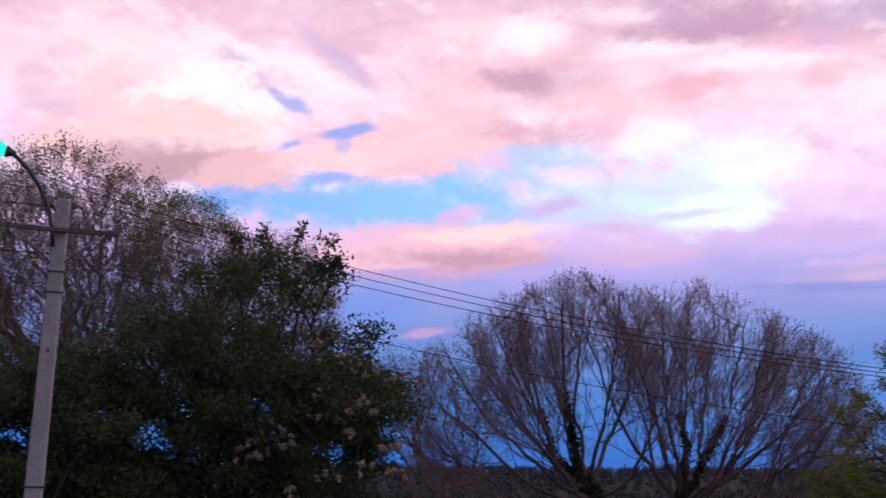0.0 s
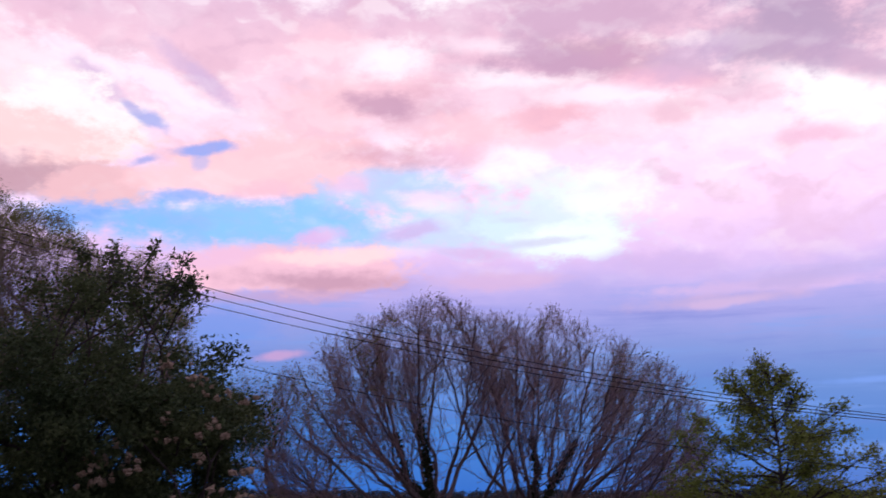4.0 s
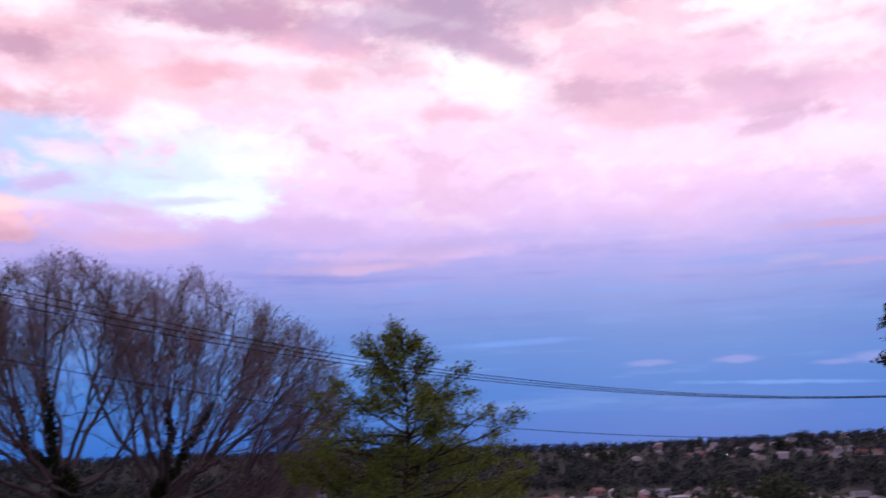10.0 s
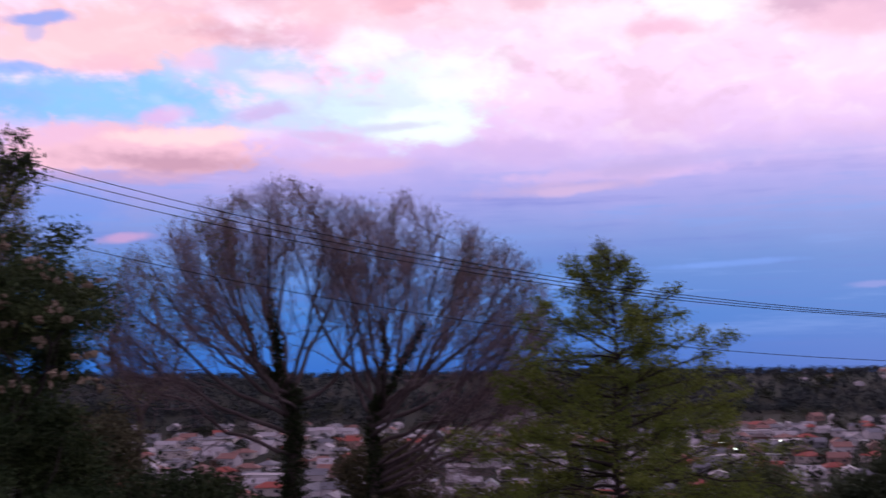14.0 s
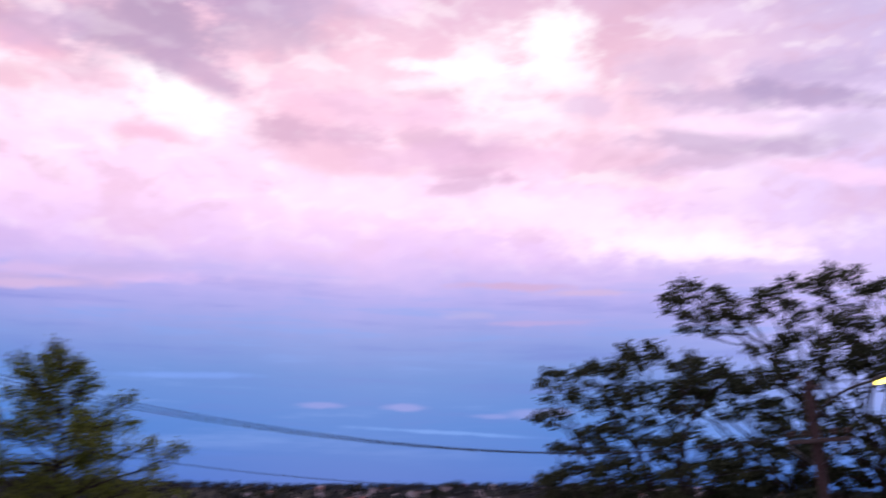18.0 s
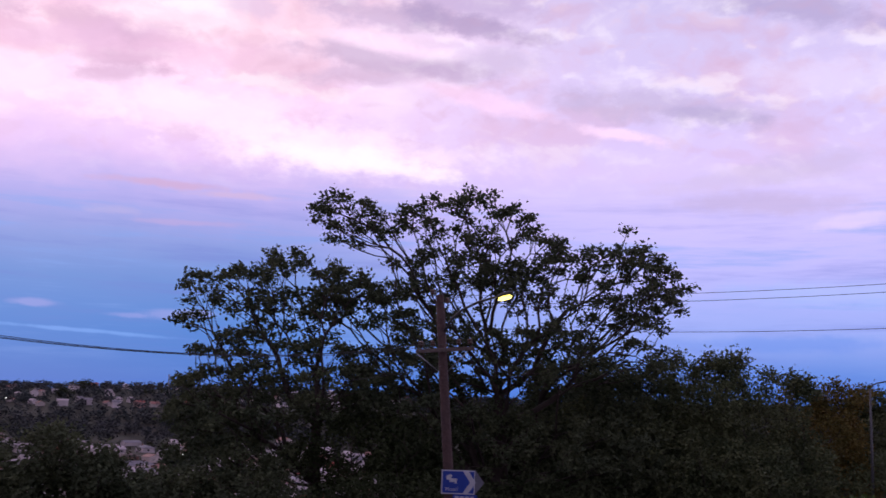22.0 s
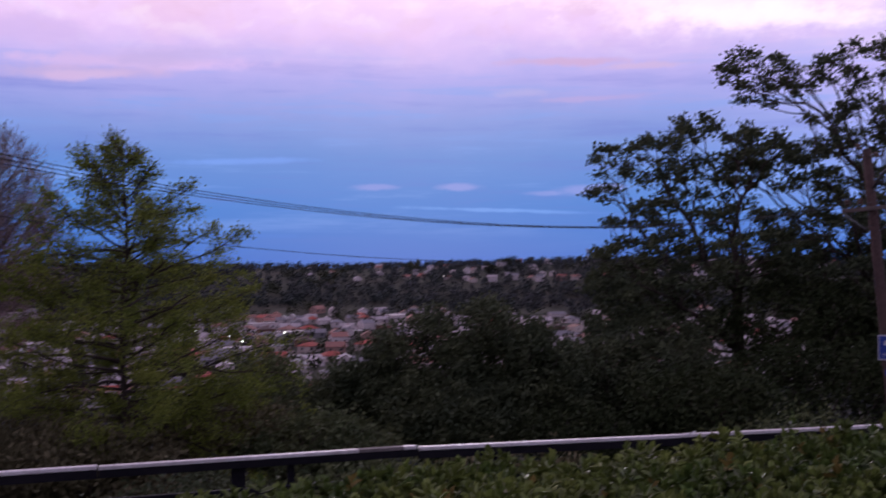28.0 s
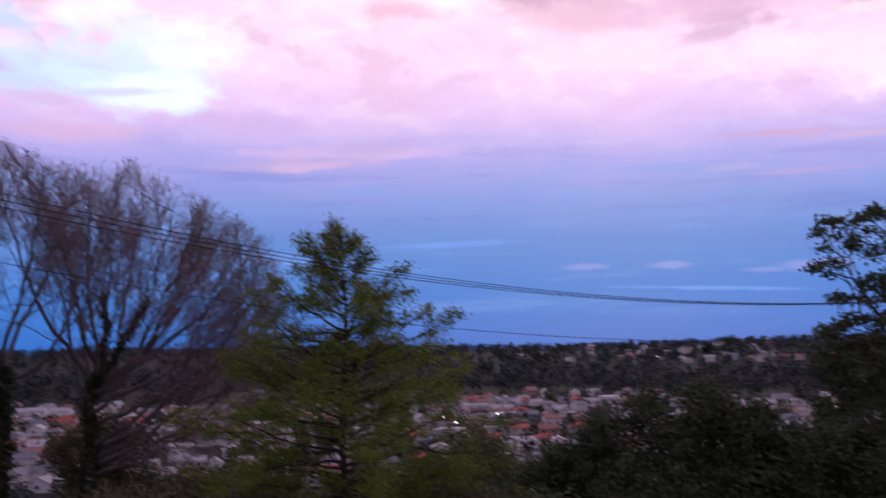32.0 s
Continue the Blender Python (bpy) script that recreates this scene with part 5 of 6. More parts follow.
def build_pole_1():
    h = TOP_1 - POLE_1.z
    pole = thing("concrete_power_pole", tuple(POLE_1), "tapered grey concrete power pole with a timber crossarm and lamp arm", "utility pole")
    pole.matrix_basis = Matrix.Translation(POLE_1) @ pose(0, 0, 0, 0, LEAN_1, 18)
    bm = bmesh.new()
    levels = [-0.3, 0.0, 1.2, 2.4, 3.6, 4.8, 6.0, h - 0.03, h]
    rings = []
    for z in levels:
        a = 0.122 - 0.034 * max(z, 0) / h - (0.012 if z == h else 0)
        b = a * 0.82
        c = 0.022
        rings.append([bm.verts.new((x, y, z)) for x, y in ((a - c, -b), (a, -b + c), (a, b - c), (a - c, b), (-a + c, b), (-a, b - c), (-a, -b + c), (-a + c, -b))])
    for lo, hi in zip(rings, rings[1:]):
        for i in range(8):
            bm.faces.new((lo[i], lo[(i + 1) % 8], hi[(i + 1) % 8], hi[i]))
    bm.faces.new(rings[-1])
    part("shaft", bm, CONCRETE, pole)
    for z in (2.0, 2.9, 3.35, h - 1.25, h - 0.98):
        a = 0.133 - 0.038 * z / h
        part("strap", box(2 * a + 0.012, 2 * a * 0.82 + 0.012, 0.022, (0, 0, z), 0.002), STEEL_DARK, pole)
    for z in (1.55, 2.45, h - 2.0):
        bolt = part("bolt", lathe([(0.02, 0), (0.02, 0.02), (0.012, 0.03)], 6), STEEL_DARK, pole)
        bolt.matrix_basis = Matrix.Translation((0.0, -(0.133 - 0.038 * z / h) * 0.82 + 0.005, z)) @ Matrix.Rotation(radians(90), 4, "X")
    za = h - 0.44
    arm_1 = part("crossarm", box(1.38, 0.06, 0.055, (0.03, -0.12, za), 0.006), ARM_WOOD, pole, "weathered grey timber crossarm")
    for sx in (-1, 1):
        piece("brace", path_tube("brace", [(sx * 0.09, -0.11, za - 0.42), (sx * 0.55, -0.15, za - 0.03)], 0.016), STEEL, pole)
        part("arm_bolt", box(0.05, 0.05, 0.13, (sx * 0.62, -0.13, za - 0.02), 0.006), STEEL_DARK, arm_1)
    # stand-off brackets with the upper insulators
    for x, z in ((-0.33, h + 0.14), (-0.17, h - 0.04), (0.19, h - 0.28)):
        bracket = piece("bracket", path_tube("bracket", [(math.copysign(0.06, x), 0, z - 0.16), (x * 0.8, -0.02, z - 0.06), (x, -0.02, z)], 0.016), STEEL_DARK, pole)
        insulator(bracket, (x, -0.02, z - 0.02))
    insulator(arm_1, (0.58, -0.13, za + 0.035))
    # the curved lamp arm and the lamp
    arm = [(-0.07, -0.10, h - 0.66), (-0.10, -0.12, h - 0.42), (-0.19, -0.13, h - 0.12), (-0.31, -0.15, h + 0.12), (-0.46, -0.18, h + 0.31), (-0.60, -0.20, h + 0.44), (-0.68, -0.22, h + 0.50)]
    lamp_arm = piece("lamp_arm", path_tube("lamp_arm", arm, 0.026, 8), STEEL_DARK, pole)
    lamp = part("lamp_head", lathe([(0.03, 0.0), (0.06, 0.05), (0.105, 0.13), (0.12, 0.22), (0.105, 0.32), (0.04, 0.38)], 12), LAMP_TEAL, lamp_arm, "teal glowing lamp glass", smooth=True)
    lamp.matrix_basis = Matrix.Translation(arm[-1]) @ Matrix.Rotation(radians(-80), 4, "Y")
    hood = part("lamp_hood", lathe([(0.032, -0.06), (0.05, 0.0), (0.078, 0.05), (0.08, 0.06)], 12, cap=False), STEEL_DARK, lamp_arm, smooth=True)
    hood.matrix_basis = lamp.matrix_basis
    part("yellow_tag", box(0.12, 0.008, 0.025, (-0.26, -0.13, h - 0.86), 0.001), TAG_YELLOW, pole, "small yellow tag")
    part("sticker", box(0.07, 0.004, 0.09, (0.0, -0.137, 3.72 - 2.3 + 0.65), 0.0005), TAG_RED, pole, "small red and white sticker")


def arrow_board(w, h, point):
    """An arrow-ended board in the xz plane, thickness along y."""
    bm = bmesh.new()
    outline = [(0, -h / 2), (w - point, -h / 2), (w, 0), (w - point, h / 2), (0, h / 2)]
    a = [bm.verts.new((x, -0.006, z)) for x, z in outline]
    b = [bm.verts.new((x, 0.006, z)) for x, z in outline]
    bm.faces.new(a)
    bm.faces.new(b[::-1])
    for i in range(5):
        bm.faces.new((a[i], b[i], b[(i + 1) % 5], a[(i + 1) % 5]))
    return bm


def chevron(x, h, point, wide):
    bm = bmesh.new()
    outline = [(x, -h / 2), (x + wide, -h / 2), (x + wide + point, 0), (x + wide, h / 2), (x, h / 2), (x + point, 0)]
    a = [bm.verts.new((px, -0.012, z)) for px, z in outline]
    b = [bm.verts.new((px, -0.006, z)) for px, z in outline]
    bm.faces.new((a[0], a[1], a[2], a[5]))
    bm.faces.new((a[5], a[2], a[3], a[4]))
    for i in range(6):
        bm.faces.new((a[i], b[i], b[(i + 1) % 6], a[(i + 1) % 6]))
    return bm


def build_pole_2():
    h = TOP_2 - POLE_2.z
    turned = -66.9
    pole = thing("timber_power_pole", tuple(POLE_2), "dark round timber power pole with crossarm and lit sodium lamp", "utility pole")
    pole.matrix_basis = Matrix.Translation(POLE_2) @ pose(0, 0, 0, 0, LEAN_2, turned)
    part("shaft", lathe([(0.125, -0.3), (0.12, 0), (0.105, h * 0.5), (0.09, h - 0.02), (0.08, h)], 14), POLE_WOOD, pole, smooth=True)
    za = EYE.z + 1.11 - POLE_2.z
    arm_2 = part("crossarm", box(1.25, 0.08, 0.08, (0.06, -0.14, za), 0.008), ARM_WOOD, pole, "weathered timber crossarm")
    for sx in (-1, 1):
        piece("brace", path_tube("brace", [(sx * 0.10, -0.13, za - 0.45), (sx * 0.55, -0.16, za - 0.04)], 0.016), STEEL, pole)
    for x in (-0.55, -0.25, 0.45, 0.75):
        insulator(arm_2, (x * 0.8, -0.14, za + 0.035), CERAMIC_BROWN)
    for i, x in enumerate((-0.15, 0.16)):
        insulator(pole, (x, 0.0, h - 0.05 - 0.2 * i), CERAMIC_BROWN)
    arm = [(0.06, -0.08, za + 0.40), (0.24, -0.13, za + 0.66), (0.45, -0.20, za + 0.82), (0.80, -0.32, za + 0.96), (1.22, -0.45, za + 1.05)]
    lamp_arm = piece("lamp_arm", path_tube("lamp_arm", arm, 0.028, 8), STEEL_DARK, pole)
    hood = part("lamp_hood", lathe([(0.03, -0.05), (0.10, 0.06), (0.14, 0.22), (0.13, 0.44), (0.06, 0.56)], 12), STEEL_DARK, lamp_arm, smooth=True)
    hood.matrix_basis = Matrix.Translation(arm[-1]) @ Matrix.Rotation(radians(75), 4, "Y") @ Matrix.Diagonal((0.36, 0.62, 0.62, 1))
    glass = part("lamp_glass", lathe([(0.02, 0.0), (0.11, 0.08), (0.135, 0.26), (0.11, 0.46), (0.02, 0.54)], 12), LAMP_SODIUM, lamp_arm, "glowing yellow lamp glass", smooth=True)
    glass.matrix_basis = Matrix.Translation((arm[-1][0] + 0.01, arm[-1][1] - 0.02, arm[-1][2] - 0.07)) @ Matrix.Rotation(radians(78), 4, "Y") @ Matrix.Diagonal((0.38, 0.56, 0.56, 1))
    # the arrow sign and the two street-name blades
    zs = EYE.z - 1.62 - POLE_2.z
    mount = Matrix.Translation(POLE_2) @ pose(0, 0, 0, 0, LEAN_2, turned)
    sign = tagged(part("arrow_direction_sign", arrow_board(1.22, 0.68, 0.26), SIGN_GREY), "blue arrow direction sign with white border on the pole", "road sign")
    sign.matrix_basis = mount @ Matrix.Translation((-0.16, -0.135, zs)) @ pose(0, 0, 0, 0, -LEAN_2, 0) @ Matrix.Scale(0.74, 4)
    part("border", box(0.94, 0.006, 0.66, (0.485, -0.010, 0), 0.001), SIGN_WHITE, sign, "white border")
    field = part("blue_field", box(0.89, 0.006, 0.60, (0.485, -0.016, 0), 0.001), SIGN_BLUE, sign, "blue field")
    chev = part("white_chevron", chevron(0.62, 0.60, 0.20, 0.16), SIGN_WHITE, field, "white chevron")
    chev.location.y = -0.011
    for n, (x, z, sx, sz) in enumerate(((0.22, 0.12, 0.14, 0.12), (0.34, 0.05, 0.20, 0.10), (0.26, 0.18, 0.10, 0.05), (0.42, 0.02, 0.06, 0.12))):
        part("pictogram", box(sx, 0.004, sz, (x, -0.021, z), 0.0), SIGN_WHITE, field, "white pictogram")
    word = bpy.data.curves.new("word", "FONT")
    word.body, word.size, word.extrude, word.align_x, word.align_y = "Motel", 0.15, 0.002, "CENTER", "CENTER"
    drawn = bpy.data.objects.new("word", word)
    letters = bpy.data.meshes.new_from_object(drawn)
    bpy.data.objects.remove(drawn)
    bpy.data.curves.remove(word)
    text = piece("lettering", letters, SIGN_WHITE, field, "white lettering")
    text.matrix_basis = Matrix.Translation((0.30, -0.021, -0.20)) @ pose(0, 0, 0, 90, 0, 0)
    for dz, dx, ln, spin in ((-0.35, 0.32, 0.50, -4), (-0.50, 0.10, 0.36, 24)):
        blade = tagged(part("street_name_blade", box(ln, 0.02, 0.12, (0, 0, 0), 0.004), SIGN_BLUE), "small blue street name blade with white lettering bars", "road sign",
                       "street name blades")
        blade.matrix_basis = mount @ Matrix.Translation((dx, -0.15, zs + dz)) @ pose(0, 0, 0, 0, -LEAN_2, spin)
        for k in range(4):
            part("lettering_bar", box(ln * 0.16, 0.004, 0.05, (-ln * 0.33 + k * ln * 0.21, -0.013, 0), 0.0), SIGN_WHITE, blade)


def build_lamp_3():
    foot = on_ground(-88.3, 43.0, 0.0)
    h = EYE.z + 1.15 - foot.z
    post = thing("street_lamp", tuple(foot), "slim steel street lamp with a lit head on a long arm", "street lamp", turned=-88.3)
    part("post", lathe([(0.07, -0.2), (0.065, 0), (0.05, h * 0.5), (0.036, h - 0.1)], 10), STEEL_DARK, post, smooth=True)
    arm = [(0, 0, h - 0.15), (0.05, 0, h + 0.02), (0.22, 0, h + 0.12), (0.6, 0, h + 0.20), (2.5, 0, h + 0.55)]
    piece("arm", path_tube("arm", arm, 0.028, 8), STEEL_DARK, post)
    part("lamp_hood", box(0.46, 0.20, 0.07, (2.70, 0, h + 0.62), 0.03, Matrix.Rotation(radians(-9), 4, "Y")), STEEL_DARK, post)
    part("lamp_glass", box(0.36, 0.18, 0.10, (2.72, 0, h + 0.55), 0.048, Matrix.Rotation(radians(-9), 4, "Y")), LAMP_WARM, post, "glowing pale lamp glass")


build_pole_1()
build_pole_2()
build_lamp_3()


def wire(name, a, b, sag, radius, label, group="overhead wires", steps=40):
    a, b = Vector(a), Vector(b)
    pts = [a.lerp(b, i / steps) - Vector((0, 0, 4 * sag * (i / steps) * (1 - i / steps))) for i in range(steps + 1)]
    tagged(piece(name, path_tube(name, pts, radius, 5), RUBBER), label, "cable", group)


def arm_point(pole, turned, x, y, z):
    return Matrix.Translation(pole) @ pose(0, 0, 0, 0, LEAN_1 if pole is POLE_1 else LEAN_2, turned) @ Vector((x, y, z))


H1, H2 = TOP_1 - POLE_1.z, TOP_2 - POLE_2.z
ZA2 = EYE.z + 1.11 - POLE_2.z + 0.16
POLE_3 = spot(-128, 19, EYE.z + 3.0)
BEFORE = spot(62, 22, EYE.z + 6.2)
for (x1, z1), x2, sag in zip(((-0.33, H1 + 0.30), (-0.17, H1 + 0.12), (0.19, H1 - 0.12)), (-0.44, -0.2, 0.36), (1.63, 1.60, 1.57)):
    a = arm_point(POLE_1, 18, x1, -0.02, z1)
    b = arm_point(POLE_2, -66.9, x2, -0.17, ZA2)
    wire("power_wire", a, b, sag, 0.0048, "thin black power wire sagging between the poles")
    wire("power_wire", a, BEFORE + Vector((x1, 0, z1 - H1)), 0.5, 0.0048, "thin black power wire off the concrete pole")
for x2 in (-0.25, 0.45):
    wire("power_wire", arm_point(POLE_2, -66.9, x2 * 0.5, 0.0, H2 - 0.1 + 0.2 * x2), POLE_3 + Vector((x2, 0, x2 * 0.3)), 0.5, 0.0048, "thin black power wire beyond the timber pole")
wire("phone_cable", arm_point(POLE_1, 18, -0.05, 0.1, H1 - 0.72), arm_point(POLE_2, -66.9, 0.0, -0.10, ZA2 - 0.49), 1.54, 0.0042, "single thin phone cable")
wire("phone_cable", arm_point(POLE_1, 18, -0.05, 0.1, H1 - 0.72), BEFORE - Vector((0, 0, 1.4)), 0.4, 0.008, "single thin phone cable")
wire("phone_cable", arm_point(POLE_2, -66.9, 0.1, -0.14, ZA2 + 0.34), POLE_3 - Vector((0, 0, 0.7)), 0.5, 0.005, "single thin phone cable")


# ---- scrub and trees on the slope ----
def bush(seed, name, left, dist, lobes, count, leaf, label, per=36, spread=0.26, length=0.14, width=0.08, group="scrub on the slope", thick=0.10):
    low = min(l[1] - l[3] for l in lobes)
    return leafy_tree(seed, name, left, dist, low + 1.0, lobes, count, thick, label, leaf, per, spread, length, width, group=group)


RIGHT_WOOD = [(-72.2, 0.2, 2.6, 41, LEAF_OAK), (-75.6, 0.6, 2.6, 39, LEAF_OAK), (-79.6, 1.3, 2.6, 40, LEAF_WAYSIDE), (-83.0, 0.2, 2.6, 42, LEAF_WAYSIDE), (-85.8, -0.3, 2.2, 46, LEAF_AUTUMN), (-88.6, -0.5, 2.0, 49, LEAF_WAYSIDE),
              (-77.0, -1.6, 5.0, 38, LEAF_WAYSIDE), (-92.5, -2.4, 3.0, 56, LEAF_DARK), (-97.5, -2.2, 3.8, 60, LEAF_OAK), (-102, -2.0, 4.0, 58, LEAF_DARK), (-88.0, -3.4, 4.2, 44, LEAF_WAYSIDE), (-82.0, -3.2, 4.5, 39, LEAF_WAYSIDE)]
rng_w = random.Random(12)
for n, (left, mid, wide, dist, leaf) in enumerate(RIGHT_WOOD):
    knobs = [(left + rng_w.uniform(-1, 1) * wide * 0.9, mid + rng_w.uniform(0.6, 1.5), rng_w.uniform(0.4, 0.8), rng_w.uniform(0.4, 0.7), 0.8) for _ in range(6)]
    bush(40 + n, "wayside_tree", left, dist, [(left, mid - 1.2, wide, 2.0, 2.4), (left - 0.3 * wide, mid - 4.0, wide * 1.1, 2.4, 2.4)] + knobs,
         640, leaf, "amber-tinged wayside tree beyond the road" if leaf == LEAF_AUTUMN else "dull dark wayside tree beyond the road", spread=0.20, per=64, length=0.15, width=0.09, group="wayside trees")
# the deepest shrubs wear the darkened ivy leaf, their shade painted into it
SCRUB = [(-54.0, -5.4, 4.4, 32, LEAF_OAK), (-50.4, -6.4, 3.0, 33, LEAF_OAK), (-62, -2.6, 4.0, 34, LEAF_IVY_AND_SHADE), (-67, -2.4, 5.0, 38, LEAF_IVY_AND_SHADE), (-73, -2.0, 5.0, 37, LEAF_OAK), (-64, -6.0, 6.0, 31, LEAF_IVY_AND_SHADE), (-71, -6.0, 6.0, 33, LEAF_IVY_AND_SHADE),
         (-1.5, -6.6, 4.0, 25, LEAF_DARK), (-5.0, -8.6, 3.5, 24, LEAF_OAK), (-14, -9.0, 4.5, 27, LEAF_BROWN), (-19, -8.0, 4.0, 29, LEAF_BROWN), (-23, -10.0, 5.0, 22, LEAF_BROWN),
         (-31, -9.0, 3.6, 26, LEAF_BROWN), (-36, -10.0, 4.0, 25, LEAF_WAYSIDE), (-33, -6.6, 2.2, 33, LEAF_WAYSIDE), (-51, -9.6, 3.6, 27, LEAF_IVY_AND_SHADE), (-57, -7.4, 4.0, 28, LEAF_IVY_AND_SHADE),
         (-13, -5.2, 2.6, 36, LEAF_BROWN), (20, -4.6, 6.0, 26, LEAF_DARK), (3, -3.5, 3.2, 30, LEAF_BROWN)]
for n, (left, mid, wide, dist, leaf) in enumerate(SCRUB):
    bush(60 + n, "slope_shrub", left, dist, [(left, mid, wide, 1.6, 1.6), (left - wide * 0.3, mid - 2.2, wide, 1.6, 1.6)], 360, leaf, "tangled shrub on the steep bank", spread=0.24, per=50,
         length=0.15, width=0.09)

rng_b = random.Random(3)
for n in range(9):
    q = ALONG * (-5.5 + 1.7 * n) + ACROSS * rng_b.uniform(9.4, 10.4)
    left, dist = math.degrees(math.atan2(-q.x, q.y)), q.length
    mid = math.degrees(math.atan2(float(ground_z(q.x, q.y)) + rng_b.uniform(0.5, 0.9) - EYE.z, dist))
    bush(90 + n, "bank_shrub", left, dist, [(left, mid, 6.0, 3.4, 0.7)], 150, rng_b.choice((LEAF_WAYSIDE, LEAF_OAK, LEAF_BROWN)), "low dark shrub on the bank behind the rail", per=60,
         spread=0.13, length=0.075, width=0.04, group="shrubs behind the rail", thick=0.03)

# cream flower heads, thickest on the sunward side of the evergreen
rng_f = np.random.default_rng(77)
root_f = evergreen.matrix_basis.translation
FLOWER_AT = [(10.0, 1.6), (9.4, 2.3), (10.6, 2.0), (9.0, 1.2), (10.9, 1.0), (8.4, 1.8), (9.9, 0.6), (5.2, 2.0), (4.6, 3.6), (3.9, 3.2), (7.0, 7.0), (6.0, 5.9), (5.4, 6.2), (3.2, 5.4), (4.8, 5.4),
             (6.4, -0.2), (4.4, 0.2), (3.0, 1.2), (8.2, -1.0), (6.9, 3.0), (2.6, -0.4), (7.6, 4.2)]
for left, height in [(a + rng_f.normal() * 0.35, b + rng_f.normal() * 0.3) for a, b in FLOWER_AT for _ in range(4)]:
    c = np.array(sight(left, height, 17.1 + 0.08 * left + rng_f.uniform(-0.2, 0.5))) - np.array(root_f)
    bm = bmesh.new()
    bmesh.ops.create_icosphere(bm, subdivisions=2, radius=1.0)
    big = rng_f.uniform(0.028, 0.062)
    for v in bm.verts:
        v.co = Vector(c) + v.co * big * (0.9 + 0.9 * noise.noise(v.co * 2.3 + Vector((left * 9, height * 9, 0))) + 0.4 * rng_f.normal())
    part("flower_head", bm, FLOWER, evergreen, "fading cream flower head")


# ---- the town in the valley ----
def gable(w, d, h, rise, over):
    """A pitched roof, ridge along x, with eaves of some thickness."""
    bm = bmesh.new()
    a, b = w / 2 + over, d / 2 + over
    lo, t = h - 0.15, 0.22
    v = [bm.verts.new(p) for p in ((-a, -b, lo), (a, -b, lo), (a, 0, h + rise), (-a, 0, h + rise), (-a, b, lo), (a, b, lo))]
    u = [bm.verts.new(q.co + Vector((0, 0, t))) for q in v]
    for f in ((0, 1, 2, 3), (3, 2, 5, 4)):
        bm.faces.new([u[i] for i in f])
        bm.faces.new([v[i] for i in f[::-1]])
    for i, j in ((0, 1), (1, 2), (2, 5), (5, 4), (4, 3), (3, 0)):
        bm.faces.new((v[i], v[j], u[j], u[i]))
    return bm


def hipped(w, d, h, rise, over):
    bm = bmesh.new()
    a, b, r = w / 2 + over, d / 2 + over, max(w / 2 - d / 2, 0.6)
    lo = h - 0.12
    v = [bm.verts.new(p) for p in ((-a, -b, lo), (a, -b, lo), (a, b, lo), (-a, b, lo), (-a, -b, lo + 0.2), (a, -b, lo + 0.2), (a, b, lo + 0.2), (-a, b, lo + 0.2), (-r, 0, h + rise), (r, 0, h + rise))]
    for f in ((0, 3, 2, 1), (0, 1, 5, 4), (1, 2, 6, 5), (2, 3, 7, 6), (3, 0, 4, 7), (4, 5, 9, 8), (5, 6, 9), (6, 7, 8, 9), (7, 4, 8)):
        bm.faces.new([v[i] for i in f])
    return bm


def walls_with_gables(w, d, h, rise, gabled):
    bm = bmesh.new()
    a, b = w / 2, d / 2
    lo = [bm.verts.new(p) for p in ((-a, -b, -2.5), (a, -b, -2.5), (a, b, -2.5), (-a, b, -2.5))]
    hi = [bm.verts.new((p.co.x, p.co.y, h)) for p in lo]
    tips = [bm.verts.new((x, 0, h + rise - 0.05)) for x in (-a, a)] if gabled else []
    for i in range(4):
        bm.faces.new((lo[i], lo[(i + 1) % 4], hi[(i + 1) % 4], hi[i]))
    if gabled:
        bm.faces.new((hi[1], hi[2], tips[1]))
        bm.faces.new((hi[3], hi[0], tips[0]))
    else:
        bm.faces.new(hi)
    return bm


def make_house(kind, wall, roof, label, w=12.0, d=8.5, h=3.0, rise=2.2):
    house = thing("house", (0, 0, 0), label, "house", "houses in the valley")
    if kind == "flat":
        part("wall", walls_with_gables(w, d, h, 0, False), wall, house)
        part("roof", box(w + 0.5, d + 0.5, 0.35, (0, 0, h + 0.17), 0.03), roof, house)
    else:
        part("wall", walls_with_gables(w, d, h, rise, kind == "gable"), wall, house)
        roof_part = part("roof", (gable if kind == "gable" else hipped)(w, d, h, rise, 0.55), roof, house)
        part("chimney", box(0.9, 0.7, 1.6, (w * 0.2, d * 0.12, h + rise - 0.2), 0.03), WALLS[4], roof_part)
    for x in (-w * 0.28, w * 0.26):
        part("window", box(1.7, 0.08, 1.3, (x, -d / 2 - 0.02, h * 0.52), 0.01), GLASS_FAR, house)
    part("window", box(0.08, 1.6, 1.3, (-w / 2 - 0.02, 0.5, h * 0.52), 0.01), GLASS_FAR, house)
    return house


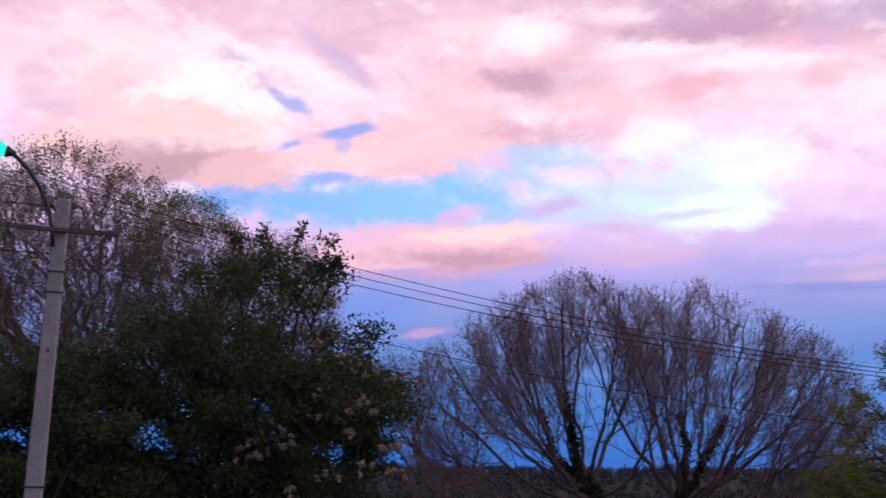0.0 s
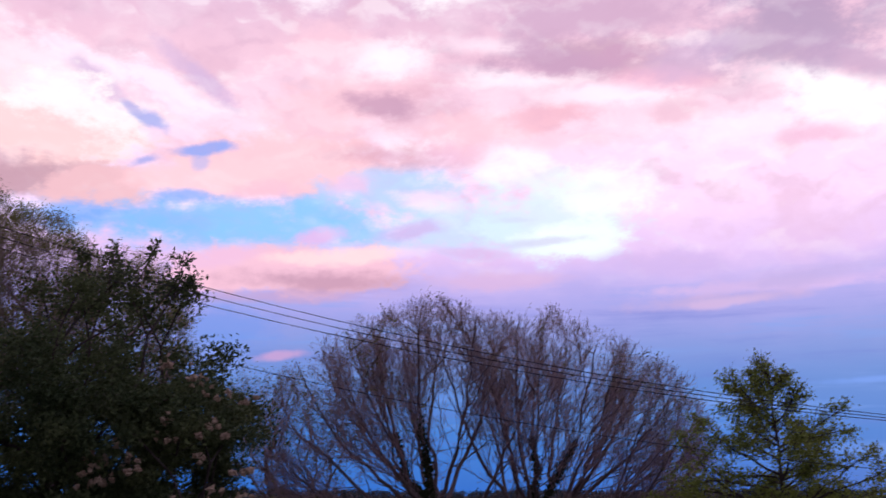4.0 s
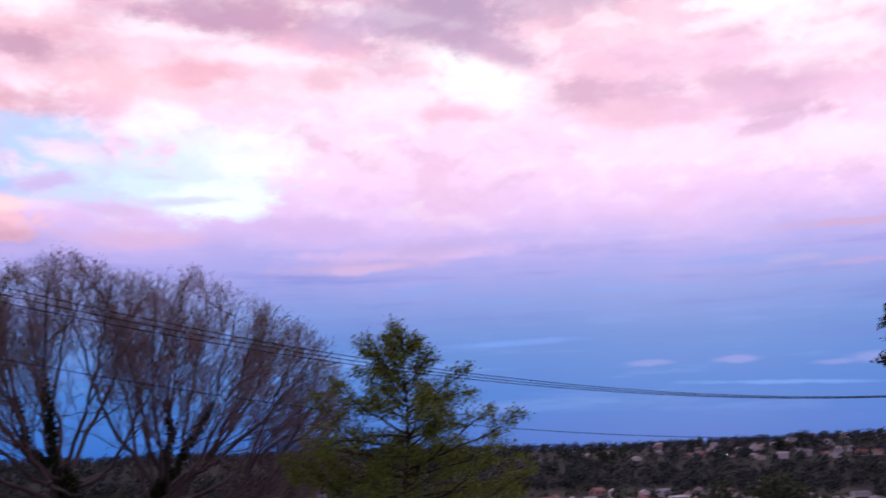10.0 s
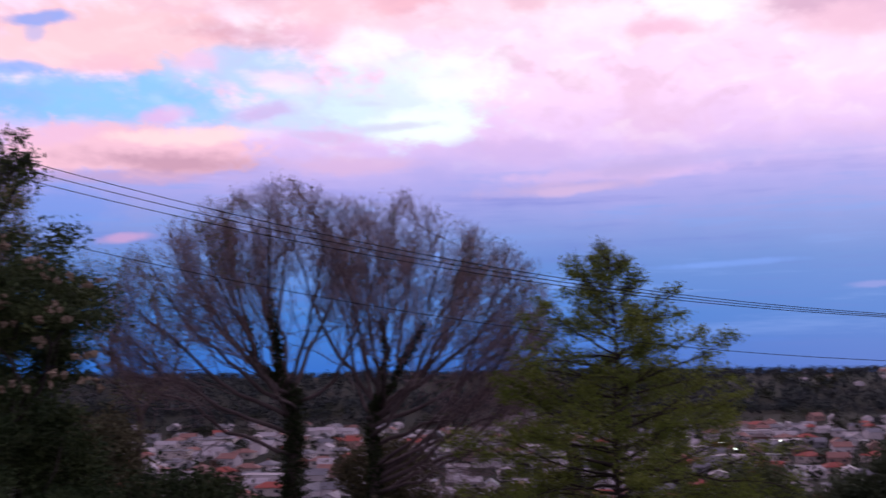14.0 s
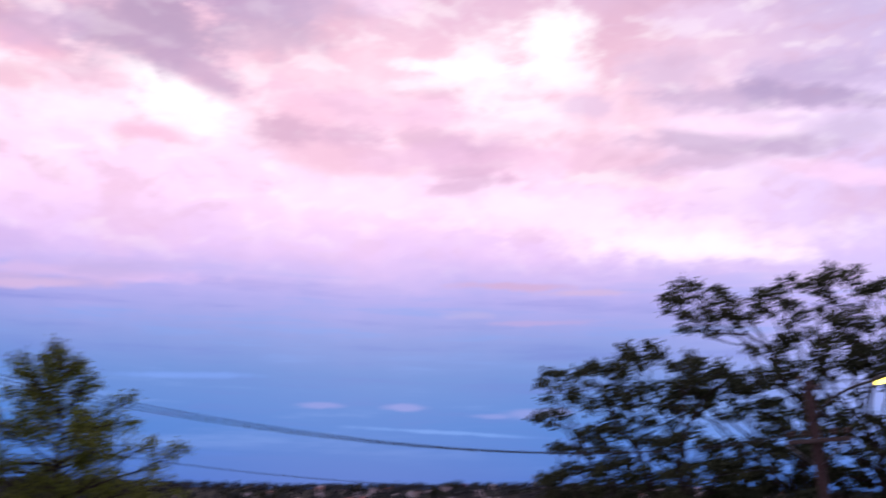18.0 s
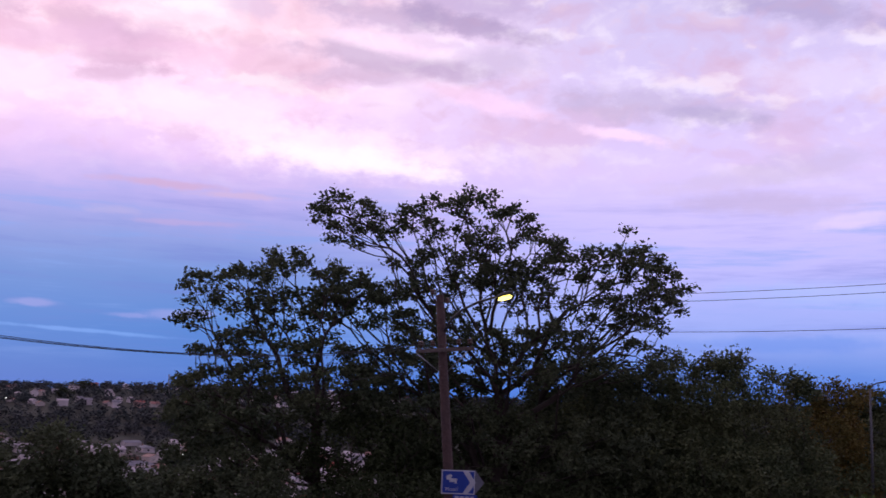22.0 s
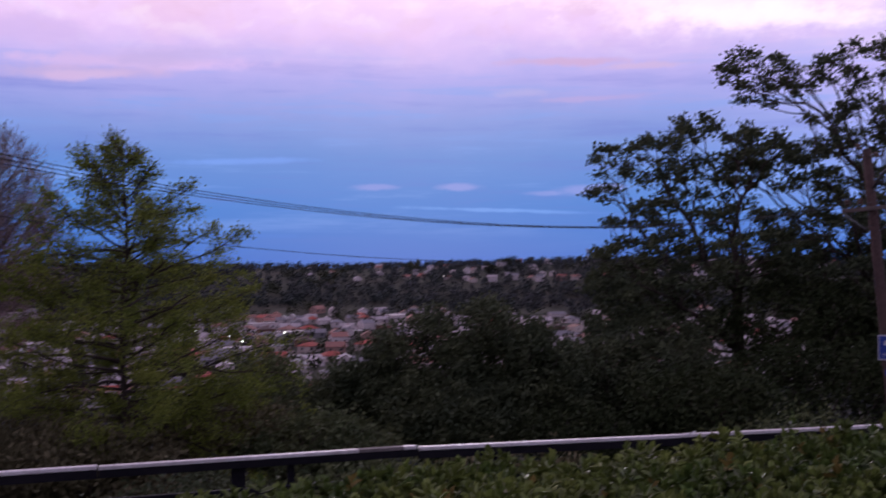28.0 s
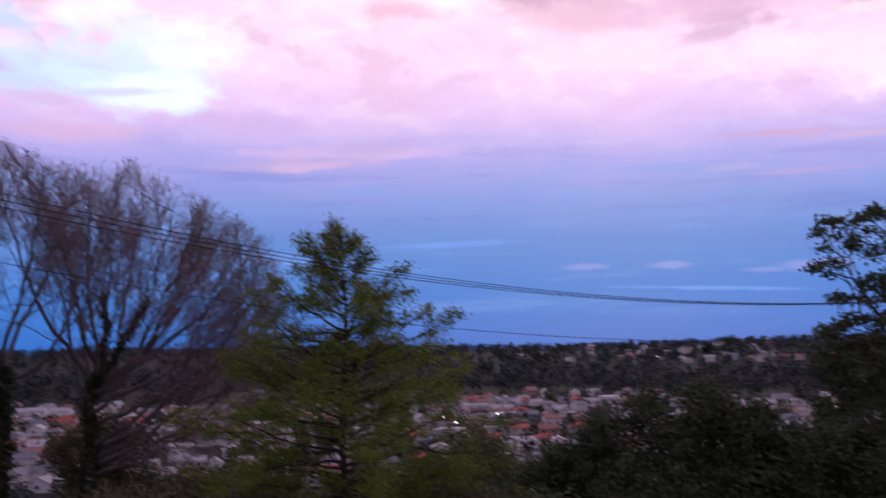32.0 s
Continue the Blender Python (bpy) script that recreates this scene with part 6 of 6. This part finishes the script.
HOUSES = [make_house("hip", WALLS[1], ROOFS[0], "house with cream walls and a bright red hipped roof"),
          make_house("gable", WALLS[3], ROOFS[1], "house with salmon walls and a tiled gable roof", 11, 8, 3.2, 2.6),
          make_house("hip", WALLS[0], ROOFS[2], "white house with a grey hipped roof", 13, 9, 3.0, 2.0),
          make_house("gable", WALLS[0], ROOFS[3], "white house with a pale iron gable roof", 12, 8, 3.0, 2.0),
          make_house("flat", WALLS[0], ROOFS[3], "long low white building with a pale flat roof", 22, 11, 4.5, 0),
          make_house("gable", WALLS[2], ROOFS[2], "grey house with a dark grey gable roof", 11, 8, 3.0, 2.4),
          make_house("hip", WALLS[1], ROOFS[1], "cream house with a faded tile hipped roof", 12.5, 9, 3.0, 2.2),
          make_house("hip", WALLS[4], ROOFS[4], "brick house with a brown hipped roof", 12, 8.5, 3.0, 2.2),
          make_house("gable", WALLS[0], ROOFS[1], "two-storey white house with a tiled gable roof", 10, 8, 5.4, 2.4),
          make_house("flat", WALLS[1], ROOFS[2], "low cream shop building with a grey flat roof", 16, 12, 4.0, 0)]
rng_h = random.Random(9)
used = []


def settle_house(n, left, dist, spin, scale=1.0, first=[True] * 10):
    p = spot(left, dist)
    p.z = float(ground_z(p.x, p.y)) + 0.4
    m = pose(p.x, p.y, p.z, 0, 0, spin)
    used.append((p.x, p.y))
    if first[n]:
        first[n] = False
        HOUSES[n].matrix_basis = m
    else:
        copy_thing(HOUSES[n], m)


SPECIAL = [(0, -38.7, 600, 20), (1, -37.0, 590, -35), (0, -35.6, 600, 10), (4, -34.6, 700, 5), (1, -36.0, 900, 8), (3, -35.6, 510, 12), (0, -46.8, 455, 25), (0, -48.2, 445, -20), (1, -50.8, 620, 10),
           (0, -4.4, 520, 8), (6, -5.6, 540, -12), (1, -3.6, 460, 15), (4, -33.0, 760, -8), (8, -32.2, 720, 30), (6, -34.4, 735, 12), (3, -33.8, 520, 20)]
for n, left, dist, spin in SPECIAL:
    settle_house(n, left, dist, spin)
for street in range(16):                          # streets run across the valley, houses stand along both sides
    for k in range(26):
        left = -57.0 + k * 2.35 + rng_h.uniform(-0.5, 0.5) + (street % 3) * 0.7
        dist = 425 + street * 29 + rng_h.uniform(-7, 7) + 26 * math.sin(radians(left * 4 + street * 20))
        if len(used) >= 300 or rng_h.random() > (0.95 if left < -26 else 0.75):
            continue
        p = spot(left, dist)
        if all((p.x - a) ** 2 + (p.y - b) ** 2 > 12.5 ** 2 for a, b in used):
            n = rng_h.choices(range(10), (11, 7, 15, 18, 6, 12, 9, 7, 7, 7))[0]
            settle_house(n, left, dist, rng_h.choice((-25, 65)) + rng_h.uniform(-12, 12))


def far_houses():
    """Houses too far to pick apart, on the far slope and between the streets: walls and pitched roofs, one object for each roof colour."""
    rng = random.Random(23)
    for mat_w, mat_r, count, word in ((WALLS[0], ROOFS[3], 230, "pale"), (WALLS[1], ROOFS[1], 130, "tiled"), (WALLS[0], ROOFS[2], 200, "grey"), (WALLS[3], ROOFS[0], 60, "red")):
        verts, faces, which = [], [], []
        for i in range(count):
            if i % 5 == 0:
                left, dist = -34 - 30 * rng.random() ** 0.7, rng.uniform(1180, 1600)
            else:
                left, dist = rng.uniform(-62, 3), rng.uniform(430, 900)
            p = spot(left, dist)
            if min((p.x - a) ** 2 + (p.y - b) ** 2 for a, b in used) < 11 ** 2:
                continue
            used.append((p.x, p.y))
            z0 = float(ground_z(p.x, p.y))
            w, d, h, rise = rng.uniform(8, 15) * (0.75 if dist > 1000 else 1.0), rng.uniform(6, 8.5), rng.choice((2.8, 3.0, 5.2)), rng.uniform(1.4, 2.6)
            m = pose(p.x, p.y, z0, 0, 0, rng.choice((-25, 65)) + rng.uniform(-20, 20))
            k = len(verts)
            a, b = w / 2, d / 2
            for q in ((-a, -b, -2), (a, -b, -2), (a, b, -2), (-a, b, -2), (-a, -b, h), (a, -b, h), (a, b, h), (-a, b, h), (-a, 0, h + rise), (a, 0, h + rise),
                      (-a - .4, -b - .5, h - .1), (a + .4, -b - .5, h - .1), (a + .4, b + .5, h - .1), (-a - .4, b + .5, h - .1), (-a - .4, 0, h + rise + .2), (a + .4, 0, h + rise + .2)):
                verts.append(tuple(m @ Vector(q)))
            for f, s in (((0, 1, 5, 4), 0), ((1, 2, 6, 9, 5), 0), ((2, 3, 7, 6), 0), ((3, 0, 4, 8, 7), 0), ((10, 11, 15, 14), 1), ((12, 13, 14, 15), 1)):
                faces.append([k + j for j in f])
                which.append(s)
        me = fast_mesh("far_houses", verts, faces)
        me.materials.append(mat_w)
        me.materials.append(mat_r)
        me.polygons.foreach_set("material_index", which)
        tagged(piece("far_houses", me, mat_w), f"distant {word}-roofed houses crowding the valley and far slope", "houses", kind="stuff")


far_houses()


def far_trees(name, mat, label, seed, sites, per, grain):
    """Far trees as many ragged leaf clumps. sites: x, y, height, half width."""
    rng = np.random.default_rng(seed)
    s = np.asarray(sites, float)
    k = len(s)
    u = rng.normal(size=(k, per, 3))
    u /= np.linalg.norm(u, axis=2, keepdims=True)
    u *= rng.uniform(0.3, 1, (k, per, 1)) ** 0.4 * (1 + 0.25 * rng.normal(size=(k, per, 1)))
    tall, wide = s[:, 2][:, None], s[:, 3][:, None]
    base = ground_z(s[:, 0], s[:, 1])[:, None]
    c = np.stack([s[:, 0][:, None] + u[:, :, 0] * wide, s[:, 1][:, None] + u[:, :, 1] * wide, base + tall * 0.55 + u[:, :, 2] * tall * 0.5], 2).reshape(-1, 3)
    size = np.repeat(wide * grain, per, 1).reshape(-1, 1)
    d, a, b = frames_along(rng.normal(size=c.shape))
    verts = np.stack([c - d * size * 0.5, c + a * size * 0.42, c + d * size * 0.5, c - a * size * 0.42], 1).reshape(-1, 3)
    tagged(piece(name, fast_mesh(name, verts, np.arange(len(verts)).reshape(-1, 4)), mat), label, "woods", kind="stuff")


rng_t = np.random.default_rng(50)
house_xy = np.array(used)


def sites(count, lo, hi, left_lo, left_hi, tall, clear):
    out = []
    while len(out) < count:
        left = rng_t.uniform(left_lo, left_hi)
        dist = math.sqrt(rng_t.uniform(lo * lo, hi * hi))
        p = spot(left, dist)
        if clear and np.min(np.sum((house_xy - (p.x, p.y)) ** 2, 1)) < clear * clear:
            continue
        h = tall * rng_t.uniform(0.55, 1.35)
        out.append((p.x, p.y, h, h * rng_t.uniform(0.38, 0.62)))
    return out


def wooded(x, y):
    """Where the far slope is wood (above nought) and where it is field."""
    return math.sin(x / 83 + 1.3 * math.sin(y / 140)) + math.sin(y / 61 + x / 190 + 1.7) + 0.5 * math.sin(x / 29 + y / 37)


far_trees("town_trees", TOWN_TREE, "dark garden trees scattered among the valley houses", 1, sites(820, 400, 900, -70, 10, 6.0, 8), 70, 0.5)
far_trees("valley_woods", WOOD_FAR_HAZED, "brownish woods on the valley sides", 2, sites(1500, 90, 410, -100, 32, 5.5, 0) + [q for q in sites(1500, 840, 1060, -75, 35, 8.0, 9) if wooded(q[0], q[1]) > -1.2], 60, 0.5)
far_trees("ridge_woods", WOOD_FAR_HAZED, "dull woods over the far slope", 3, [q for q in sites(10500, 960, 1650, -115, 40, 7.5, 12) if wooded(q[0], q[1]) > -1.5 or q[0] > q[1] * 2.2 or math.hypot(q[0], q[1]) > 1480], 40, 0.62)
far_trees("dark_groves", TOWN_TREE, "tall dark evergreen groves on the far slope", 4,
          [(x + rng_t.normal() * 9, y + rng_t.normal() * 9, h * rng_t.uniform(0.7, 1.25), w * 0.8) for x, y, h, w in sites(70, 900, 1600, -75, 30, 9.5, 10) for _ in range(6)], 90, 0.45)
# street lamps already lit across the valley
for n, (left, dist, z) in enumerate(((-43.0, 1180, 7), (-31.2, 640, 6), (-34.2, 660, 6), (-31.9, 610, 6), (-52.0, 700, 7), (-29.4, 700, 6))):
    p = on_ground(left, dist, 0.3)
    post = thing("far_street_lamp", tuple(p), "small lit street lamp among the valley houses", "street lamp", "valley street lamps")
    part("post", lathe([(0.12, 0), (0.08, z)], 6), STEEL, post)
    part("lamp_glass", lathe([(0.2, z), (0.6, z + 0.3), (0.6, z + 0.7), (0.2, z + 1.0)], 8), TOWN_LIGHT, post, "glowing lamp glass")
stack = on_ground(-51.0, 1500, 0.5)
tagged(part("ridge_chimney_stack", lathe([(1.3, 0), (1.0, 22), (1.15, 22), (1.15, 23)], 10), WALLS[2]), "thin grey stack standing on the far ridge", "chimney").matrix_basis = Matrix.Translation(stack)
